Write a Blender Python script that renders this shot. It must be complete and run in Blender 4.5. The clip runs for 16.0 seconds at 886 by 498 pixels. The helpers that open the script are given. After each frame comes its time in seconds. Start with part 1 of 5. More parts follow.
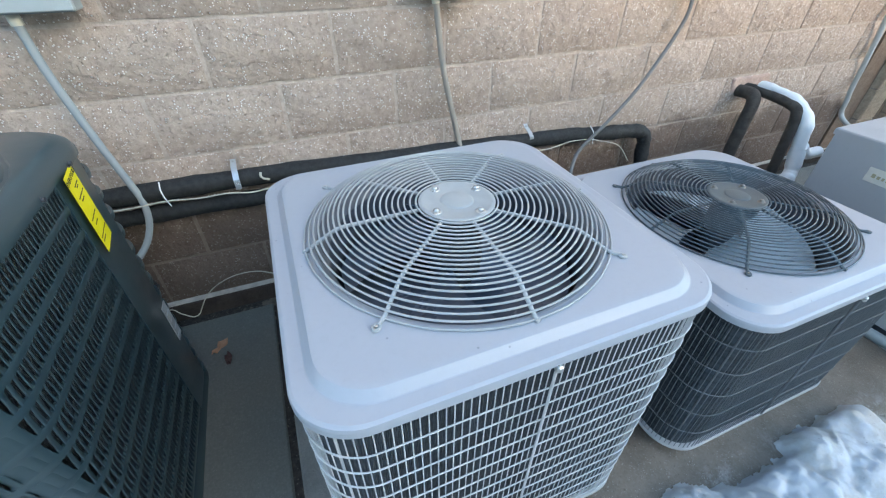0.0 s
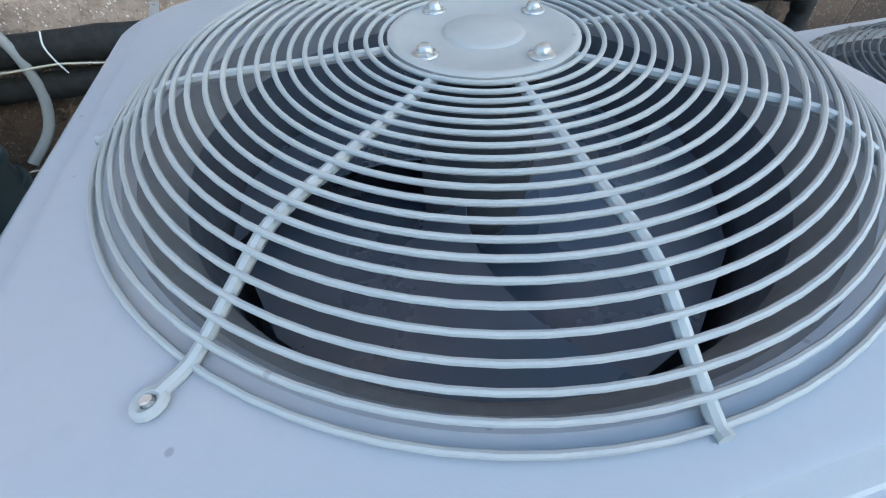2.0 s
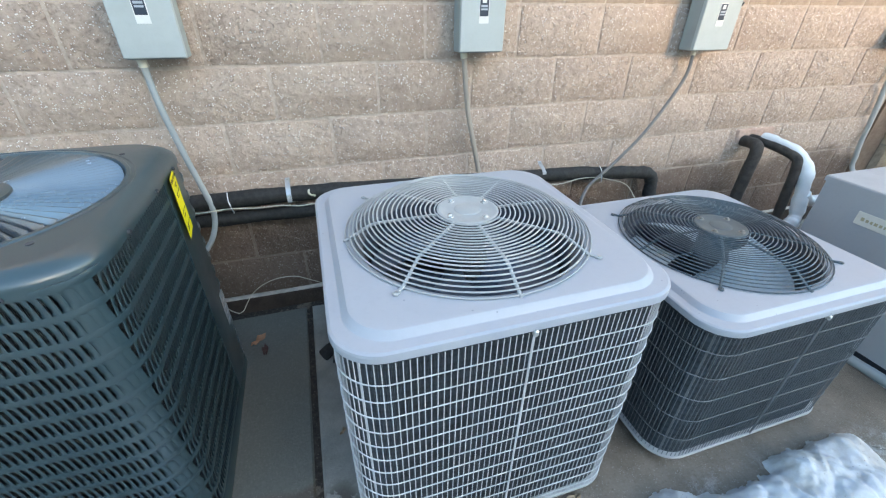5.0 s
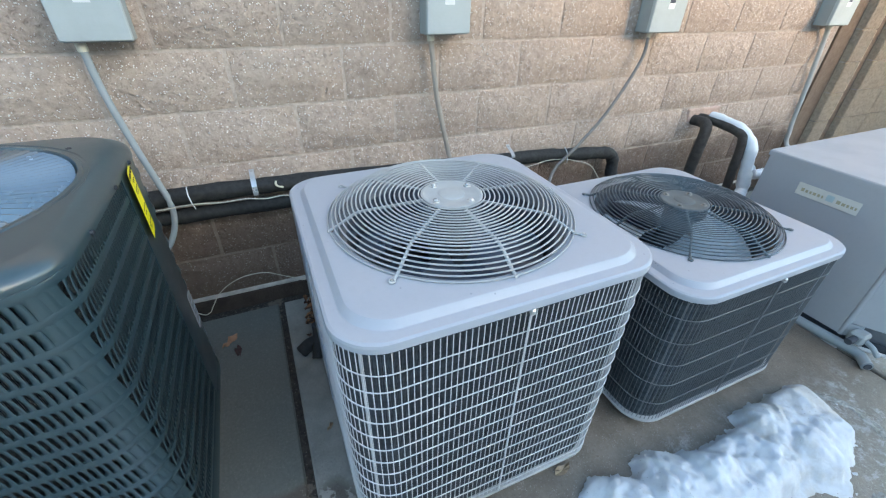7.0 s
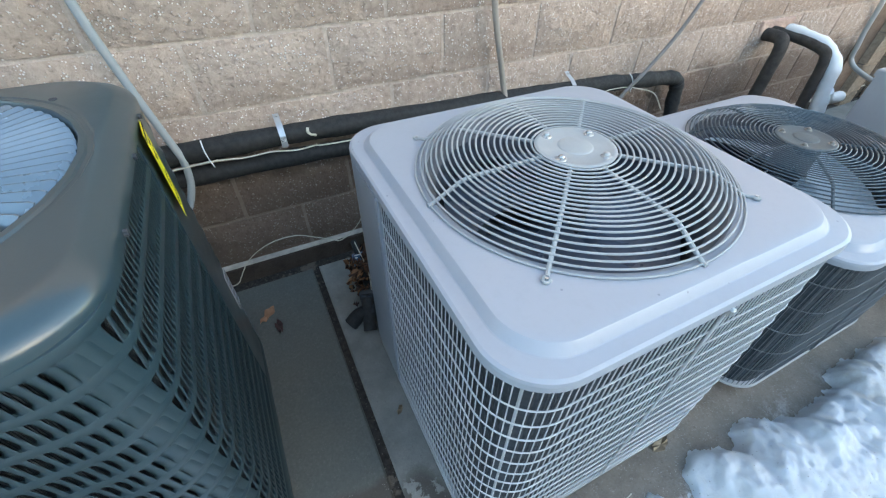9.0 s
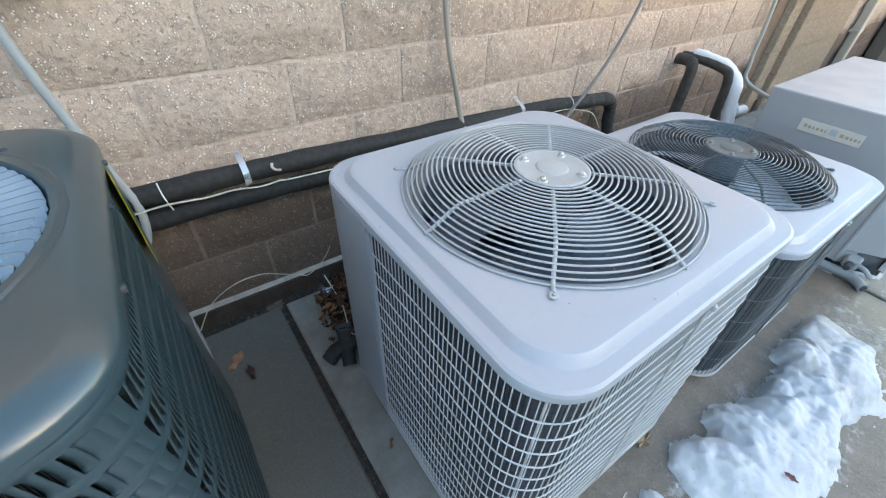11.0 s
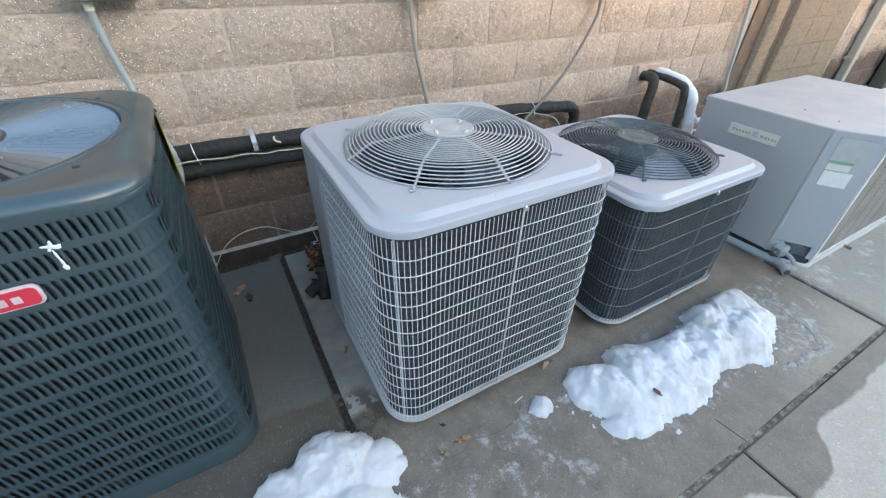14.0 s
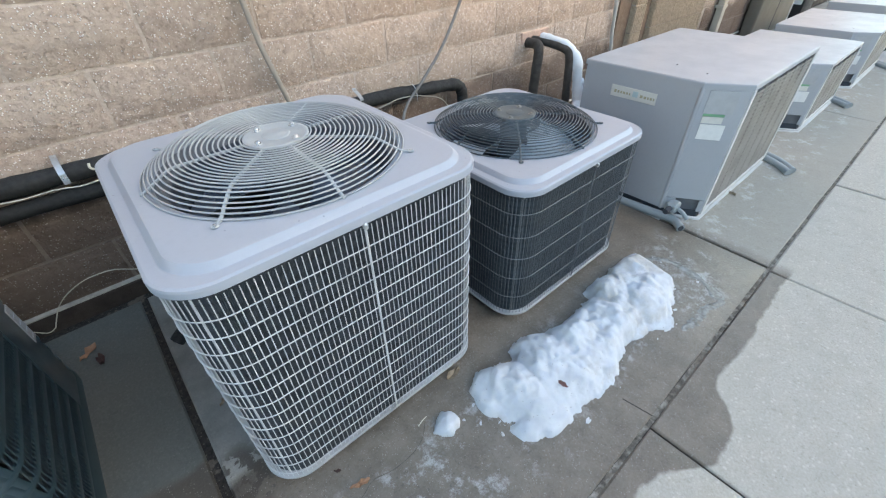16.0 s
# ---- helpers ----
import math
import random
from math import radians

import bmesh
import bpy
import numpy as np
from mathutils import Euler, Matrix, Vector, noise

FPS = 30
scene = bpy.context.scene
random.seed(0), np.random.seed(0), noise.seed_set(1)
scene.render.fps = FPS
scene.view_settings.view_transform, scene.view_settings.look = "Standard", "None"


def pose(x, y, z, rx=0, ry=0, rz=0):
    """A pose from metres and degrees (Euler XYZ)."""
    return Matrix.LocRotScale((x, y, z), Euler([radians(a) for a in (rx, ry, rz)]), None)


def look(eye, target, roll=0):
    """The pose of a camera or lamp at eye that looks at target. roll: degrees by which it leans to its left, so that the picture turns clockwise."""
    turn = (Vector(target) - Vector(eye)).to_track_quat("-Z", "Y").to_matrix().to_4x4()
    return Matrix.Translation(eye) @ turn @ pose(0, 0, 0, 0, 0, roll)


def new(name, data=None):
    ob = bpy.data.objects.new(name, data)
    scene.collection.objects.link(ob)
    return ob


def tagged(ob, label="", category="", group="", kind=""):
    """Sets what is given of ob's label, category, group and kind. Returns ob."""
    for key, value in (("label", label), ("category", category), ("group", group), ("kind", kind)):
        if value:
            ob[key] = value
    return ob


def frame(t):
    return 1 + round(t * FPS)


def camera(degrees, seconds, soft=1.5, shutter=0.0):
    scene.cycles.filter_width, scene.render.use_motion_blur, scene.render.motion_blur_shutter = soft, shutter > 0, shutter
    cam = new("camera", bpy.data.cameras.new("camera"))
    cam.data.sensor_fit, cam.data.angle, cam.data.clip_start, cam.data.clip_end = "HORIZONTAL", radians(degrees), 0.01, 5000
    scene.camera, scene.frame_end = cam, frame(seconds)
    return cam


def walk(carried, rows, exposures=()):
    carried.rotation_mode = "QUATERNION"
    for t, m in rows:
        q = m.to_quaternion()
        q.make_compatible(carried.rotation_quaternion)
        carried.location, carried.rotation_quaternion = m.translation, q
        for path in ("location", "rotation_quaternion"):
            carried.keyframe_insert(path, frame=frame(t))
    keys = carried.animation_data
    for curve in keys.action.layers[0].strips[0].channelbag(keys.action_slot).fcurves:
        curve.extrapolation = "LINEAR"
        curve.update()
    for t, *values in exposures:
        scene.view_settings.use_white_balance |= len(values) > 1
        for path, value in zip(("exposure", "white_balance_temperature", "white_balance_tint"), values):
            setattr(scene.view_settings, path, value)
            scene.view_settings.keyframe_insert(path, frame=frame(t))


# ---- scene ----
cam = camera(94.9, 16.0, soft=1.2)
PATH = [
    (0, (0.386, -1.531, 1.33), (0.98, -0.063, 0.108), 0.0),
    (0.5, (0.489, -1.421, 1.268), (0.915, 0.048, -0.021), -2.7),
    (1, (0.556, -1.33, 1.152), (0.843, 0.075, -0.241), -3.5),
    (1.5, (0.569, -1.234, 1.063), (0.867, 0.087, -0.409), -2.6),
    (2, (0.57, -1.192, 1.025), (0.875, 0.073, -0.494), -2.1),
    (2.5, (0.57, -1.186, 1.016), (0.843, 0.075, -0.512), -2.7),
    (3, (0.57, -1.199, 1.029), (0.827, 0.101, -0.468), -3.2),
    (3.5, (0.52, -1.327, 1.154), (0.822, 0.055, -0.259), -2.3),
    (4, (0.415, -1.49, 1.27), (0.801, 0.024, 0.021), -1.3),
    (6.3, (0.249, -1.905, 1.383), (0.882, -0.296, 0.378), 1.6),
    (6.5, (0.22, -1.88, 1.373), (0.87, -0.295, 0.34), 1.5),
    (7, (0.274, -1.728, 1.351), (0.963, -0.208, 0.249), 1.4),
    (7.5, (0.216, -1.58, 1.333), (0.936, -0.129, 0.159), 1.5),
    (8, (0.12, -1.458, 1.321), (0.84, -0.065, 0.079), 1.4),
    (8.5, (0.098, -1.425, 1.309), (0.788, -0.094, -0.015), 1.3),
    (8.7, (0.13, -1.413, 1.297), (0.788, -0.094, -0.055), 0.6),
    (10.8, (0.001, -1.307, 1.27), (0.778, -0.07, -0.096), 2.2),
    (11, (0.037, -1.348, 1.3), (0.953, -0.109, 0.024), 2.2),
    (11.5, (0.105, -1.511, 1.29), (1.089, -0.257, 0.083), 1.7),
    (12, (0.106, -1.646, 1.307), (0.964, -0.306, 0.095), 1.6),
    (12.5, (-0.009, -1.722, 1.316), (0.825, -0.359, 0.113), 2.0),
    (13, (-0.083, -1.785, 1.319), (0.75, -0.408, 0.132), 1.8),
    (13.5, (-0.014, -1.853, 1.322), (0.806, -0.46, 0.145), 1.5),
    (14, (0.061, -1.915, 1.317), (0.878, -0.519, 0.141), 1.2),
    (14.5, (0.1, -1.938, 1.308), (0.939, -0.566, 0.119), 0.9),
    (15, (0.173, -1.966, 1.302), (1.06, -0.644, 0.092), 0.3),
    (15.5, (0.251, -1.96, 1.301), (1.199, -0.703, 0.068), -0.7),
    (16, (0.366, -1.891, 1.296), (1.372, -0.698, 0.045), -1.8),
]
EXPOSURES = [(0.0, 2.63, 6900, 1), (0.5, 2.69, 6750, 1), (1.5, 2.59, 6750, 1), (2.3, 2.49, 6980, 1), (3.0, 2.64, 7200, 2), (4.0, 2.79, 7220, 2), (6.5, 2.61, 7000, 1), (8.5, 2.65, 7050, 1), (11.0, 2.77, 7550, 4), (11.5, 2.62, 7550, 4), (12.0, 2.7, 7550, 4), (13.0, 2.71, 7600, 5), (15.0, 2.71, 7800, 6), (16.0, 2.63, 7850, 6)]
walk(cam, [(t, look(eye, target, roll)) for t, eye, target, roll in PATH], EXPOSURES)

# ---- light ----
SUN_ELEV, SUN_AZ = 18.0, 28.0          # degrees; the sun stands behind the camera, to its right
world = bpy.data.worlds.new("sky")
scene.world = world
world.use_nodes = True
wn = world.node_tree
sky = wn.nodes.new("ShaderNodeTexSky")
sky.sky_type, sky.sun_disc = "NISHITA", False
sky.sun_elevation, sky.sun_rotation = radians(SUN_ELEV), radians(180 - SUN_AZ)
sky.air_density, sky.dust_density, sky.ozone_density = 1.0, 1.0, 1.5
wn.links.new(sky.outputs[0], wn.nodes["Background"].inputs[0])
wn.nodes["Background"].inputs[1].default_value = 0.15
sun = new("sun", bpy.data.lights.new("sun", "SUN"))
sun.data.energy, sun.data.angle, sun.data.color = 0.75, radians(5.0), (1.0, 0.62, 0.30)
sun_from = Vector((math.sin(radians(SUN_AZ)) * math.cos(radians(SUN_ELEV)), -math.cos(radians(SUN_AZ)) * math.cos(radians(SUN_ELEV)), math.sin(radians(SUN_ELEV))))
sun.matrix_world = look(sun_from * 30, (0, 0, 0))


# ---- materials ----
class Mat:
    """A principled material with a few helpers to wire textures by hand."""

    def __init__(self, name, rough=0.6, metal=0.0, spec=0.5):
        self.m = bpy.data.materials.new(name)
        self.m.use_nodes = True
        self.t = self.m.node_tree
        self.b = self.t.nodes["Principled BSDF"]
        self.b.inputs["Roughness"].default_value = rough
        self.b.inputs["Metallic"].default_value = metal
        self.b.inputs["Specular IOR Level"].default_value = spec
        self.geo = self.t.nodes.new("ShaderNodeNewGeometry")
        self.pos = self.geo.outputs["Position"]

    def put(self, value, socket):
        if hasattr(value, "links"):
            self.t.links.new(value, socket)
        else:
            socket.default_value = value

    def coords(self, scale):
        n = self.t.nodes.new("ShaderNodeVectorMath")
        n.operation = "MULTIPLY"
        self.put(self.pos, n.inputs[0])
        n.inputs[1].default_value = scale if isinstance(scale, tuple) else (scale,) * 3
        return n.outputs[0]

    def noise(self, scale, detail=4.0, rough=0.6, kind="fac"):
        n = self.t.nodes.new("ShaderNodeTexNoise")
        self.put(self.coords(scale), n.inputs["Vector"])
        n.inputs["Scale"].default_value, n.inputs["Detail"].default_value, n.inputs["Roughness"].default_value = 1.0, detail, rough
        return n.outputs[0] if kind == "fac" else n.outputs[1]

    def cells(self, scale, feature="F1"):
        n = self.t.nodes.new("ShaderNodeTexVoronoi")
        n.feature = feature
        self.put(self.coords(scale), n.inputs["Vector"])
        n.inputs["Scale"].default_value = 1.0
        return n.outputs

    def ramp(self, fac, *stops):
        n = self.t.nodes.new("ShaderNodeValToRGB")
        r = n.color_ramp
        while len(r.elements) < len(stops):
            r.elements.new(0.5)
        for e, (p, c) in zip(r.elements, stops):
            e.position = p
            e.color = (*c, 1) if isinstance(c, tuple) else (c, c, c, 1)
        self.put(fac, n.inputs[0])
        return n.outputs[0]

    def math(self, op, a, b=0.0, c=0.0, clamp=False):
        n = self.t.nodes.new("ShaderNodeMath")
        n.operation, n.use_clamp = op, clamp
        for v, k in ((a, 0), (b, 1), (c, 2)):
            self.put(v, n.inputs[k])
        return n.outputs[0]

    def span(self, v, lo, hi, a=0.0, b=1.0):
        n = self.t.nodes.new("ShaderNodeMapRange")
        n.interpolation_type = "SMOOTHSTEP"
        for x, k in ((v, 0), (lo, 1), (hi, 2), (a, 3), (b, 4)):
            self.put(x, n.inputs[k])
        return n.outputs[0]

    def mix(self, fac, a, b, how="MIX"):
        n = self.t.nodes.new("ShaderNodeMix")
        n.data_type, n.blend_type = "RGBA", how
        self.put(fac, n.inputs[0])
        for v, k in ((a, 6), (b, 7)):
            self.put((*v, 1) if isinstance(v, tuple) and len(v) == 3 else v, n.inputs[k])
        return n.outputs[2]

    def xyz(self):
        n = self.t.nodes.new("ShaderNodeSeparateXYZ")
        self.put(self.pos, n.inputs[0])
        return n.outputs

    def random(self):
        return self.t.nodes.new("ShaderNodeObjectInfo").outputs["Random"]

    def island(self):
        return self.geo.outputs["Random Per Island"]

    def colour(self, v):
        self.put((*v, 1) if isinstance(v, tuple) else v, self.b.inputs["Base Color"])
        return self

    def rough(self, v):
        self.put(v, self.b.inputs["Roughness"])
        return self

    def bump(self, height, distance=0.002, strength=1.0):
        n = self.t.nodes.new("ShaderNodeBump")
        n.inputs["Distance"].default_value, n.inputs["Strength"].default_value = distance, strength
        self.put(height, n.inputs["Height"])
        self.t.links.new(n.outputs[0], self.b.inputs["Normal"])
        return self


def painted(name, base, rough=0.45, dirt=(0.25, 0.23, 0.2), amount=0.25, metal=0.0, grain=0.0003, spots=0.0, wear=0.16):
    """Painted sheet metal: faint orange peel, smudges and settled dust."""
    k = Mat(name, rough, metal)
    big = k.noise(5.0, 5.0, 0.65)
    c = k.mix(k.span(big, 0.42, 0.75, 0.0, amount), base, dirt)
    fine = k.noise(70.0, 3.0)
    c = k.mix(k.span(fine, 0.45, 0.8, 0.0, 0.12), c, tuple(v * 0.7 for v in base))
    if spots:
        d = k.cells(26.0)[0]
        c = k.mix(k.math("MULTIPLY", k.span(d, 0.035, 0.07, 1.0, 0.0), spots), c, tuple(v * 0.45 for v in base))
    k.colour(c)
    k.rough(k.span(big, 0.3, 0.8, rough - 0.4 * wear, rough + wear))
    k.bump(k.noise(400.0, 2.0), grain)
    return k.m


def gloss_char():
    """Glossy charcoal enamel with a clear top layer and a thin film of dust."""
    k = Mat("charcoal_enamel", 0.22, 0.0, 0.7)
    n = k.noise(6.0, 5.0, 0.65)
    c = k.mix(k.span(n, 0.45, 0.78, 0.0, 0.10), (0.027, 0.054, 0.066), (0.08, 0.105, 0.115))
    k.colour(k.mix(k.span(k.noise(90.0, 3.0), 0.5, 0.8, 0.0, 0.1), c, (0.02, 0.028, 0.03)))
    k.rough(k.span(n, 0.3, 0.8, 0.28, 0.40))
    k.b.inputs["Coat Weight"].default_value = 0.35
    k.b.inputs["Coat Roughness"].default_value = 0.16
    k.b.inputs["Coat IOR"].default_value = 1.6
    k.bump(k.noise(300.0, 2.0), 0.00008)
    return k.m


def plain(name, base, rough=0.6, metal=0.0, vary=0.25, scale=30.0, bump=0.0006):
    k = Mat(name, rough, metal)
    n = k.noise(scale, 4.0)
    k.colour(k.mix(k.span(n, 0.35, 0.7, 0.0, vary), base, tuple(v * 0.55 for v in base)))
    k.rough(k.span(n, 0.3, 0.7, rough - 0.08, rough + 0.1))
    k.bump(k.noise(scale * 6, 3.0), bump)
    return k.m


def block_material():
    """Split-face concrete block: sandy brown, gritty, with pale and glinting chips of stone."""
    k = Mat("split_face_block", 0.85, 0.0, 0.35)
    big, mid = k.noise(2.2, 5.0, 0.6), k.noise(42.0, 5.0, 0.7)
    c = k.ramp(mid, (0.25, (0.29, 0.218, 0.175)), (0.5, (0.48, 0.375, 0.31)), (0.78, (0.66, 0.54, 0.455)))
    c = k.mix(k.span(big, 0.35, 0.7, 0.0, 0.5), c, (0.53, 0.42, 0.335))
    c = k.mix(k.span(k.random(), 0.0, 1.0, 0.0, 0.28), c, (0.30, 0.22, 0.175))
    chip = k.cells(125.0)
    pick = k.math("GREATER_THAN", k.noise(60.0, 1.0), 0.54)
    pale = k.math("MULTIPLY", k.span(chip[0], 0.22, 0.38, 1.0, 0.0), pick)
    pit = k.span(k.noise(78.0, 3.0, 0.6), 0.30, 0.42, 1.0, 0.0)
    c = k.mix(k.math("MULTIPLY", pit, 0.22), c, (0.20, 0.145, 0.115))
    x, y, z = k.xyz()
    # Foot of the wall: damp, plus the shade below the pipes painted in.
    edge = k.math("MULTIPLY_ADD", k.noise(3.5, 4.0), 0.30, 0.37)
    damp_shade = k.math("SUBTRACT", 1.0, k.span(k.math("SUBTRACT", z, edge), -0.06, 0.07))
    c = k.mix(k.math("MULTIPLY", damp_shade, 0.80), c, (0.10, 0.066, 0.05))
    c = k.mix(k.math("MULTIPLY", pale, k.span(damp_shade, 0.0, 1.0, 0.85, 0.22)), c, (0.90, 0.86, 0.82))
    k.colour(c)
    k.rough(k.math("SUBTRACT", 0.9, k.math("MULTIPLY", pale, 0.55)))
    h = k.math("ADD", k.math("MULTIPLY", mid, 0.8), k.math("MULTIPLY", k.noise(13.0, 4.0), 1.3))
    k.bump(k.math("ADD", h, k.math("SUBTRACT", k.math("MULTIPLY", pale, 0.25), k.math("MULTIPLY", pit, 0.3))), 0.014, 0.95)
    return k.m


def mortar_material():
    k = Mat("mortar", 0.9, 0.0, 0.3)
    c = k.ramp(k.noise(60.0, 4.0), (0.3, (0.42, 0.342, 0.287)), (0.7, (0.60, 0.505, 0.432)))
    x, y, z = k.xyz()
    # Joints near the ground get the same damp and painted shade.
    damp_shade = k.span(k.math("ADD", z, k.math("MULTIPLY", k.noise(4.0), -0.3)), 0.30, 0.42, 1.0, 0.0)
    k.colour(k.mix(k.math("MULTIPLY", damp_shade, 0.62), c, (0.105, 0.078, 0.062)))
    k.bump(k.noise(150.0, 3.0), 0.003)
    return k.m


def concrete_material():
    """Broom-finished concrete, damp and brown around the units, dry and pale farther out, with salt stains and shade
    painted in towards the wall.
    """
    k = Mat("concrete", 0.8, 0.0, 0.4)
    x, y, z = k.xyz()
    big, mid, fine = k.noise(1.6, 5.0, 0.6), k.noise(11.0, 5.0, 0.65), k.noise(120.0, 4.0, 0.7)
    dry = k.ramp(fine, (0.25, (0.385, 0.355, 0.305)), (0.75, (0.525, 0.490, 0.430)))
    dry = k.mix(k.span(mid, 0.4, 0.72, 0.0, 0.4), dry, (0.36, 0.328, 0.28))
    stones = k.cells(70.0)
    dry = k.mix(k.math("MULTIPLY", k.span(stones[0], 0.20, 0.42, 1.0, 0.0), k.span(k.noise(34.0, 3.0), 0.46, 0.60, 0.0, 0.55)), dry, (0.62, 0.585, 0.53))
    dry = k.mix(k.math("MULTIPLY", k.span(k.noise(48.0, 5.0, 0.75), 0.54, 0.68), 0.45), dry, (0.27, 0.245, 0.21))
    dry = k.mix(k.span(k.noise(5.0, 6.0, 0.7), 0.58, 0.70, 0.0, 0.35), dry, (0.33, 0.285, 0.235))
    dry = k.mix(k.math("MULTIPLY", k.span(y, -1.81, -1.795), k.span(x, 2.40, 2.44, 0.0, 0.55)), dry, (0.25, 0.225, 0.19))
    wetc = k.ramp(mid, (0.3, (0.128, 0.103, 0.08)), (0.7, (0.215, 0.18, 0.145)))
    wetc = k.mix(k.span(fine, 0.4, 0.75, 0.0, 0.3), wetc, (0.27, 0.24, 0.205))
    wob = k.math("MULTIPLY_ADD", k.noise(4.0, 5.0, 0.6), 0.16, -0.08)
    wob2 = k.math("MULTIPLY_ADD", k.noise(14.0, 4.0, 0.6), 0.08, -0.04)
    yw = k.math("ADD", y, k.math("ADD", k.math("MULTIPLY", wob, 0.5), k.math("MULTIPLY", wob2, 0.25)))
    hump = k.math("MULTIPLY", k.span(k.math("ABSOLUTE", k.math("SUBTRACT", x, 1.39)), 0.05, 0.25, 1.0, 0.0), 0.115)
    outer = k.span(k.math("ADD", yw, hump), -1.895, -1.88)
    far = k.span(k.math("ADD", x, k.math("MULTIPLY", wob, 0.8)), 2.42, 2.52, 1.0, 0.0)
    lim = k.span(x, 0.35, 1.0, -0.95, 0.3)
    lim = k.math("SUBTRACT", lim, k.math("MULTIPLY", k.math("MULTIPLY", k.span(x, 0.18, 0.19), k.span(x, 0.30, 0.55, 1.0, 0.0)), 0.12))
    inner = k.span(k.math("SUBTRACT", k.math("ADD", y, k.math("MULTIPLY", wob, 0.5)), lim), -0.015, 0.015, 1.0, 0.0)
    wet = k.math("MULTIPLY", k.math("MULTIPLY", outer, far), inner)
    # Shade towards the wall, painted into the slab colour, deepest on the left slab.
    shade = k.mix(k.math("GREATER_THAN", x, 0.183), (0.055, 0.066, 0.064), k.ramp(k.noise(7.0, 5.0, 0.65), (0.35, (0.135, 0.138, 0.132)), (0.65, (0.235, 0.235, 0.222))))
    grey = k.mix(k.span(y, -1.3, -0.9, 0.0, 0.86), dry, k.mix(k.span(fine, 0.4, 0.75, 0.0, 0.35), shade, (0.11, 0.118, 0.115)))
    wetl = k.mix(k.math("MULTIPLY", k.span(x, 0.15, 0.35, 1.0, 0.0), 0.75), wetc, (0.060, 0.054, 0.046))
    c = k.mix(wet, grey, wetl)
    salt = k.math("MULTIPLY", k.span(k.noise(9.0, 7.0, 0.8), 0.52, 0.66), k.math("MULTIPLY", k.span(y, -1.75, -1.55), k.span(y, -1.25, -1.42)))
    c = k.mix(k.math("MULTIPLY", salt, 0.6), c, (0.56, 0.56, 0.55))
    slush = k.math("MULTIPLY", k.span(k.noise(26.0, 7.0, 0.85), 0.50, 0.57), k.math("MULTIPLY", k.span(x, 1.75, 1.95), k.math("MULTIPLY", k.span(x, 2.08, 2.24, 1.0, 0.0), k.math("MULTIPLY", k.span(y, -1.80, -1.68), k.span(y, -1.28, -1.38)))))
    c = k.mix(k.math("MULTIPLY", slush, 0.34), c, (0.52, 0.54, 0.55))
    grit = k.cells(45.0)[0]
    c = k.mix(k.math("MULTIPLY", k.span(grit, 0.06, 0.12, 1.0, 0.0), 0.35), c, (0.09, 0.08, 0.07))
    dx, dy = k.math("SUBTRACT", x, 0.243), k.math("SUBTRACT", y, -1.092)
    near = k.span(k.math("ADD", k.math("MULTIPLY", dx, dx), k.math("MULTIPLY", k.math("MULTIPLY", dy, dy), 0.4)), 0.002, 0.008, 1.0, 0.0)
    blot = k.math("MULTIPLY", near, k.span(k.noise(22.0, 4.0), 0.47, 0.52))
    c = k.mix(k.math("MULTIPLY", blot, 0.85), c, (0.075, 0.062, 0.05))
    agg = k.cells(170.0)
    c = k.mix(k.math("MULTIPLY", k.span(agg[0], 0.18, 0.34, 1.0, 0.0), k.math("MULTIPLY", k.span(wet, 0.0, 1.0, 0.25, 1.0), k.span(k.noise(55.0, 2.0), 0.50, 0.60, 0.0, 0.38))), c, (0.50, 0.47, 0.43))
    c = k.mix(k.math("MULTIPLY", k.span(wet, 0.0, 1.0, 0.2, 1.0), k.span(k.noise(85.0, 3.0), 0.58, 0.70, 0.0, 0.4)), c, (0.07, 0.06, 0.05))
    k.colour(c)
    k.rough(k.span(wet, 0.0, 1.0, 0.85, k.math("MULTIPLY_ADD", mid, 0.5, 0.16)))
    k.bump(k.math("ADD", fine, k.math("MULTIPLY", big, 0.8)), 0.004, 0.7)
    return k.m


def snow_material():
    k = Mat("snow", 0.7, 0.0, 0.3)
    n = k.noise(18.0, 5.0)
    c = k.ramp(n, (0.3, (0.53, 0.545, 0.575)), (0.65, (0.62, 0.63, 0.65)))
    x, y, z = k.xyz()
    old = k.math("ADD", k.noise(6.0, 6.0, 0.7), k.span(x, 1.45, 1.85, 0.0, 0.12))
    c = k.mix(k.span(old, 0.54, 0.74, 0.0, 0.6), c, (0.44, 0.40, 0.35))
    grit = k.math("MULTIPLY", k.span(k.cells(70.0)[0], 0.08, 0.16, 1.0, 0.0), k.span(k.noise(8.0), 0.5, 0.62))
    c = k.mix(k.math("MULTIPLY", grit, 0.55), c, (0.16, 0.13, 0.10))
    k.colour(c)
    k.b.inputs["Subsurface Weight"].default_value = 0.8
    k.b.inputs["Subsurface Scale"].default_value = 0.6
    k.b.inputs["Subsurface Radius"].default_value = (0.035, 0.038, 0.045)
    k.bump(k.math("ADD", k.noise(110.0, 4.0, 0.7), k.math("MULTIPLY", n, 0.8)), 0.0035, 0.7)
    return k.m


def ice_material():
    """Wet, half-clear ice crust."""
    k = Mat("ice_crust", 0.12, 0.0, 0.6)
    k.colour(k.ramp(k.noise(60.0, 5.0, 0.7), (0.35, (0.22, 0.205, 0.18)), (0.7, (0.48, 0.48, 0.47))))
    k.b.inputs["Transmission Weight"].default_value = 0.25
    k.bump(k.noise(120.0, 4.0, 0.7), 0.006)
    return k.m


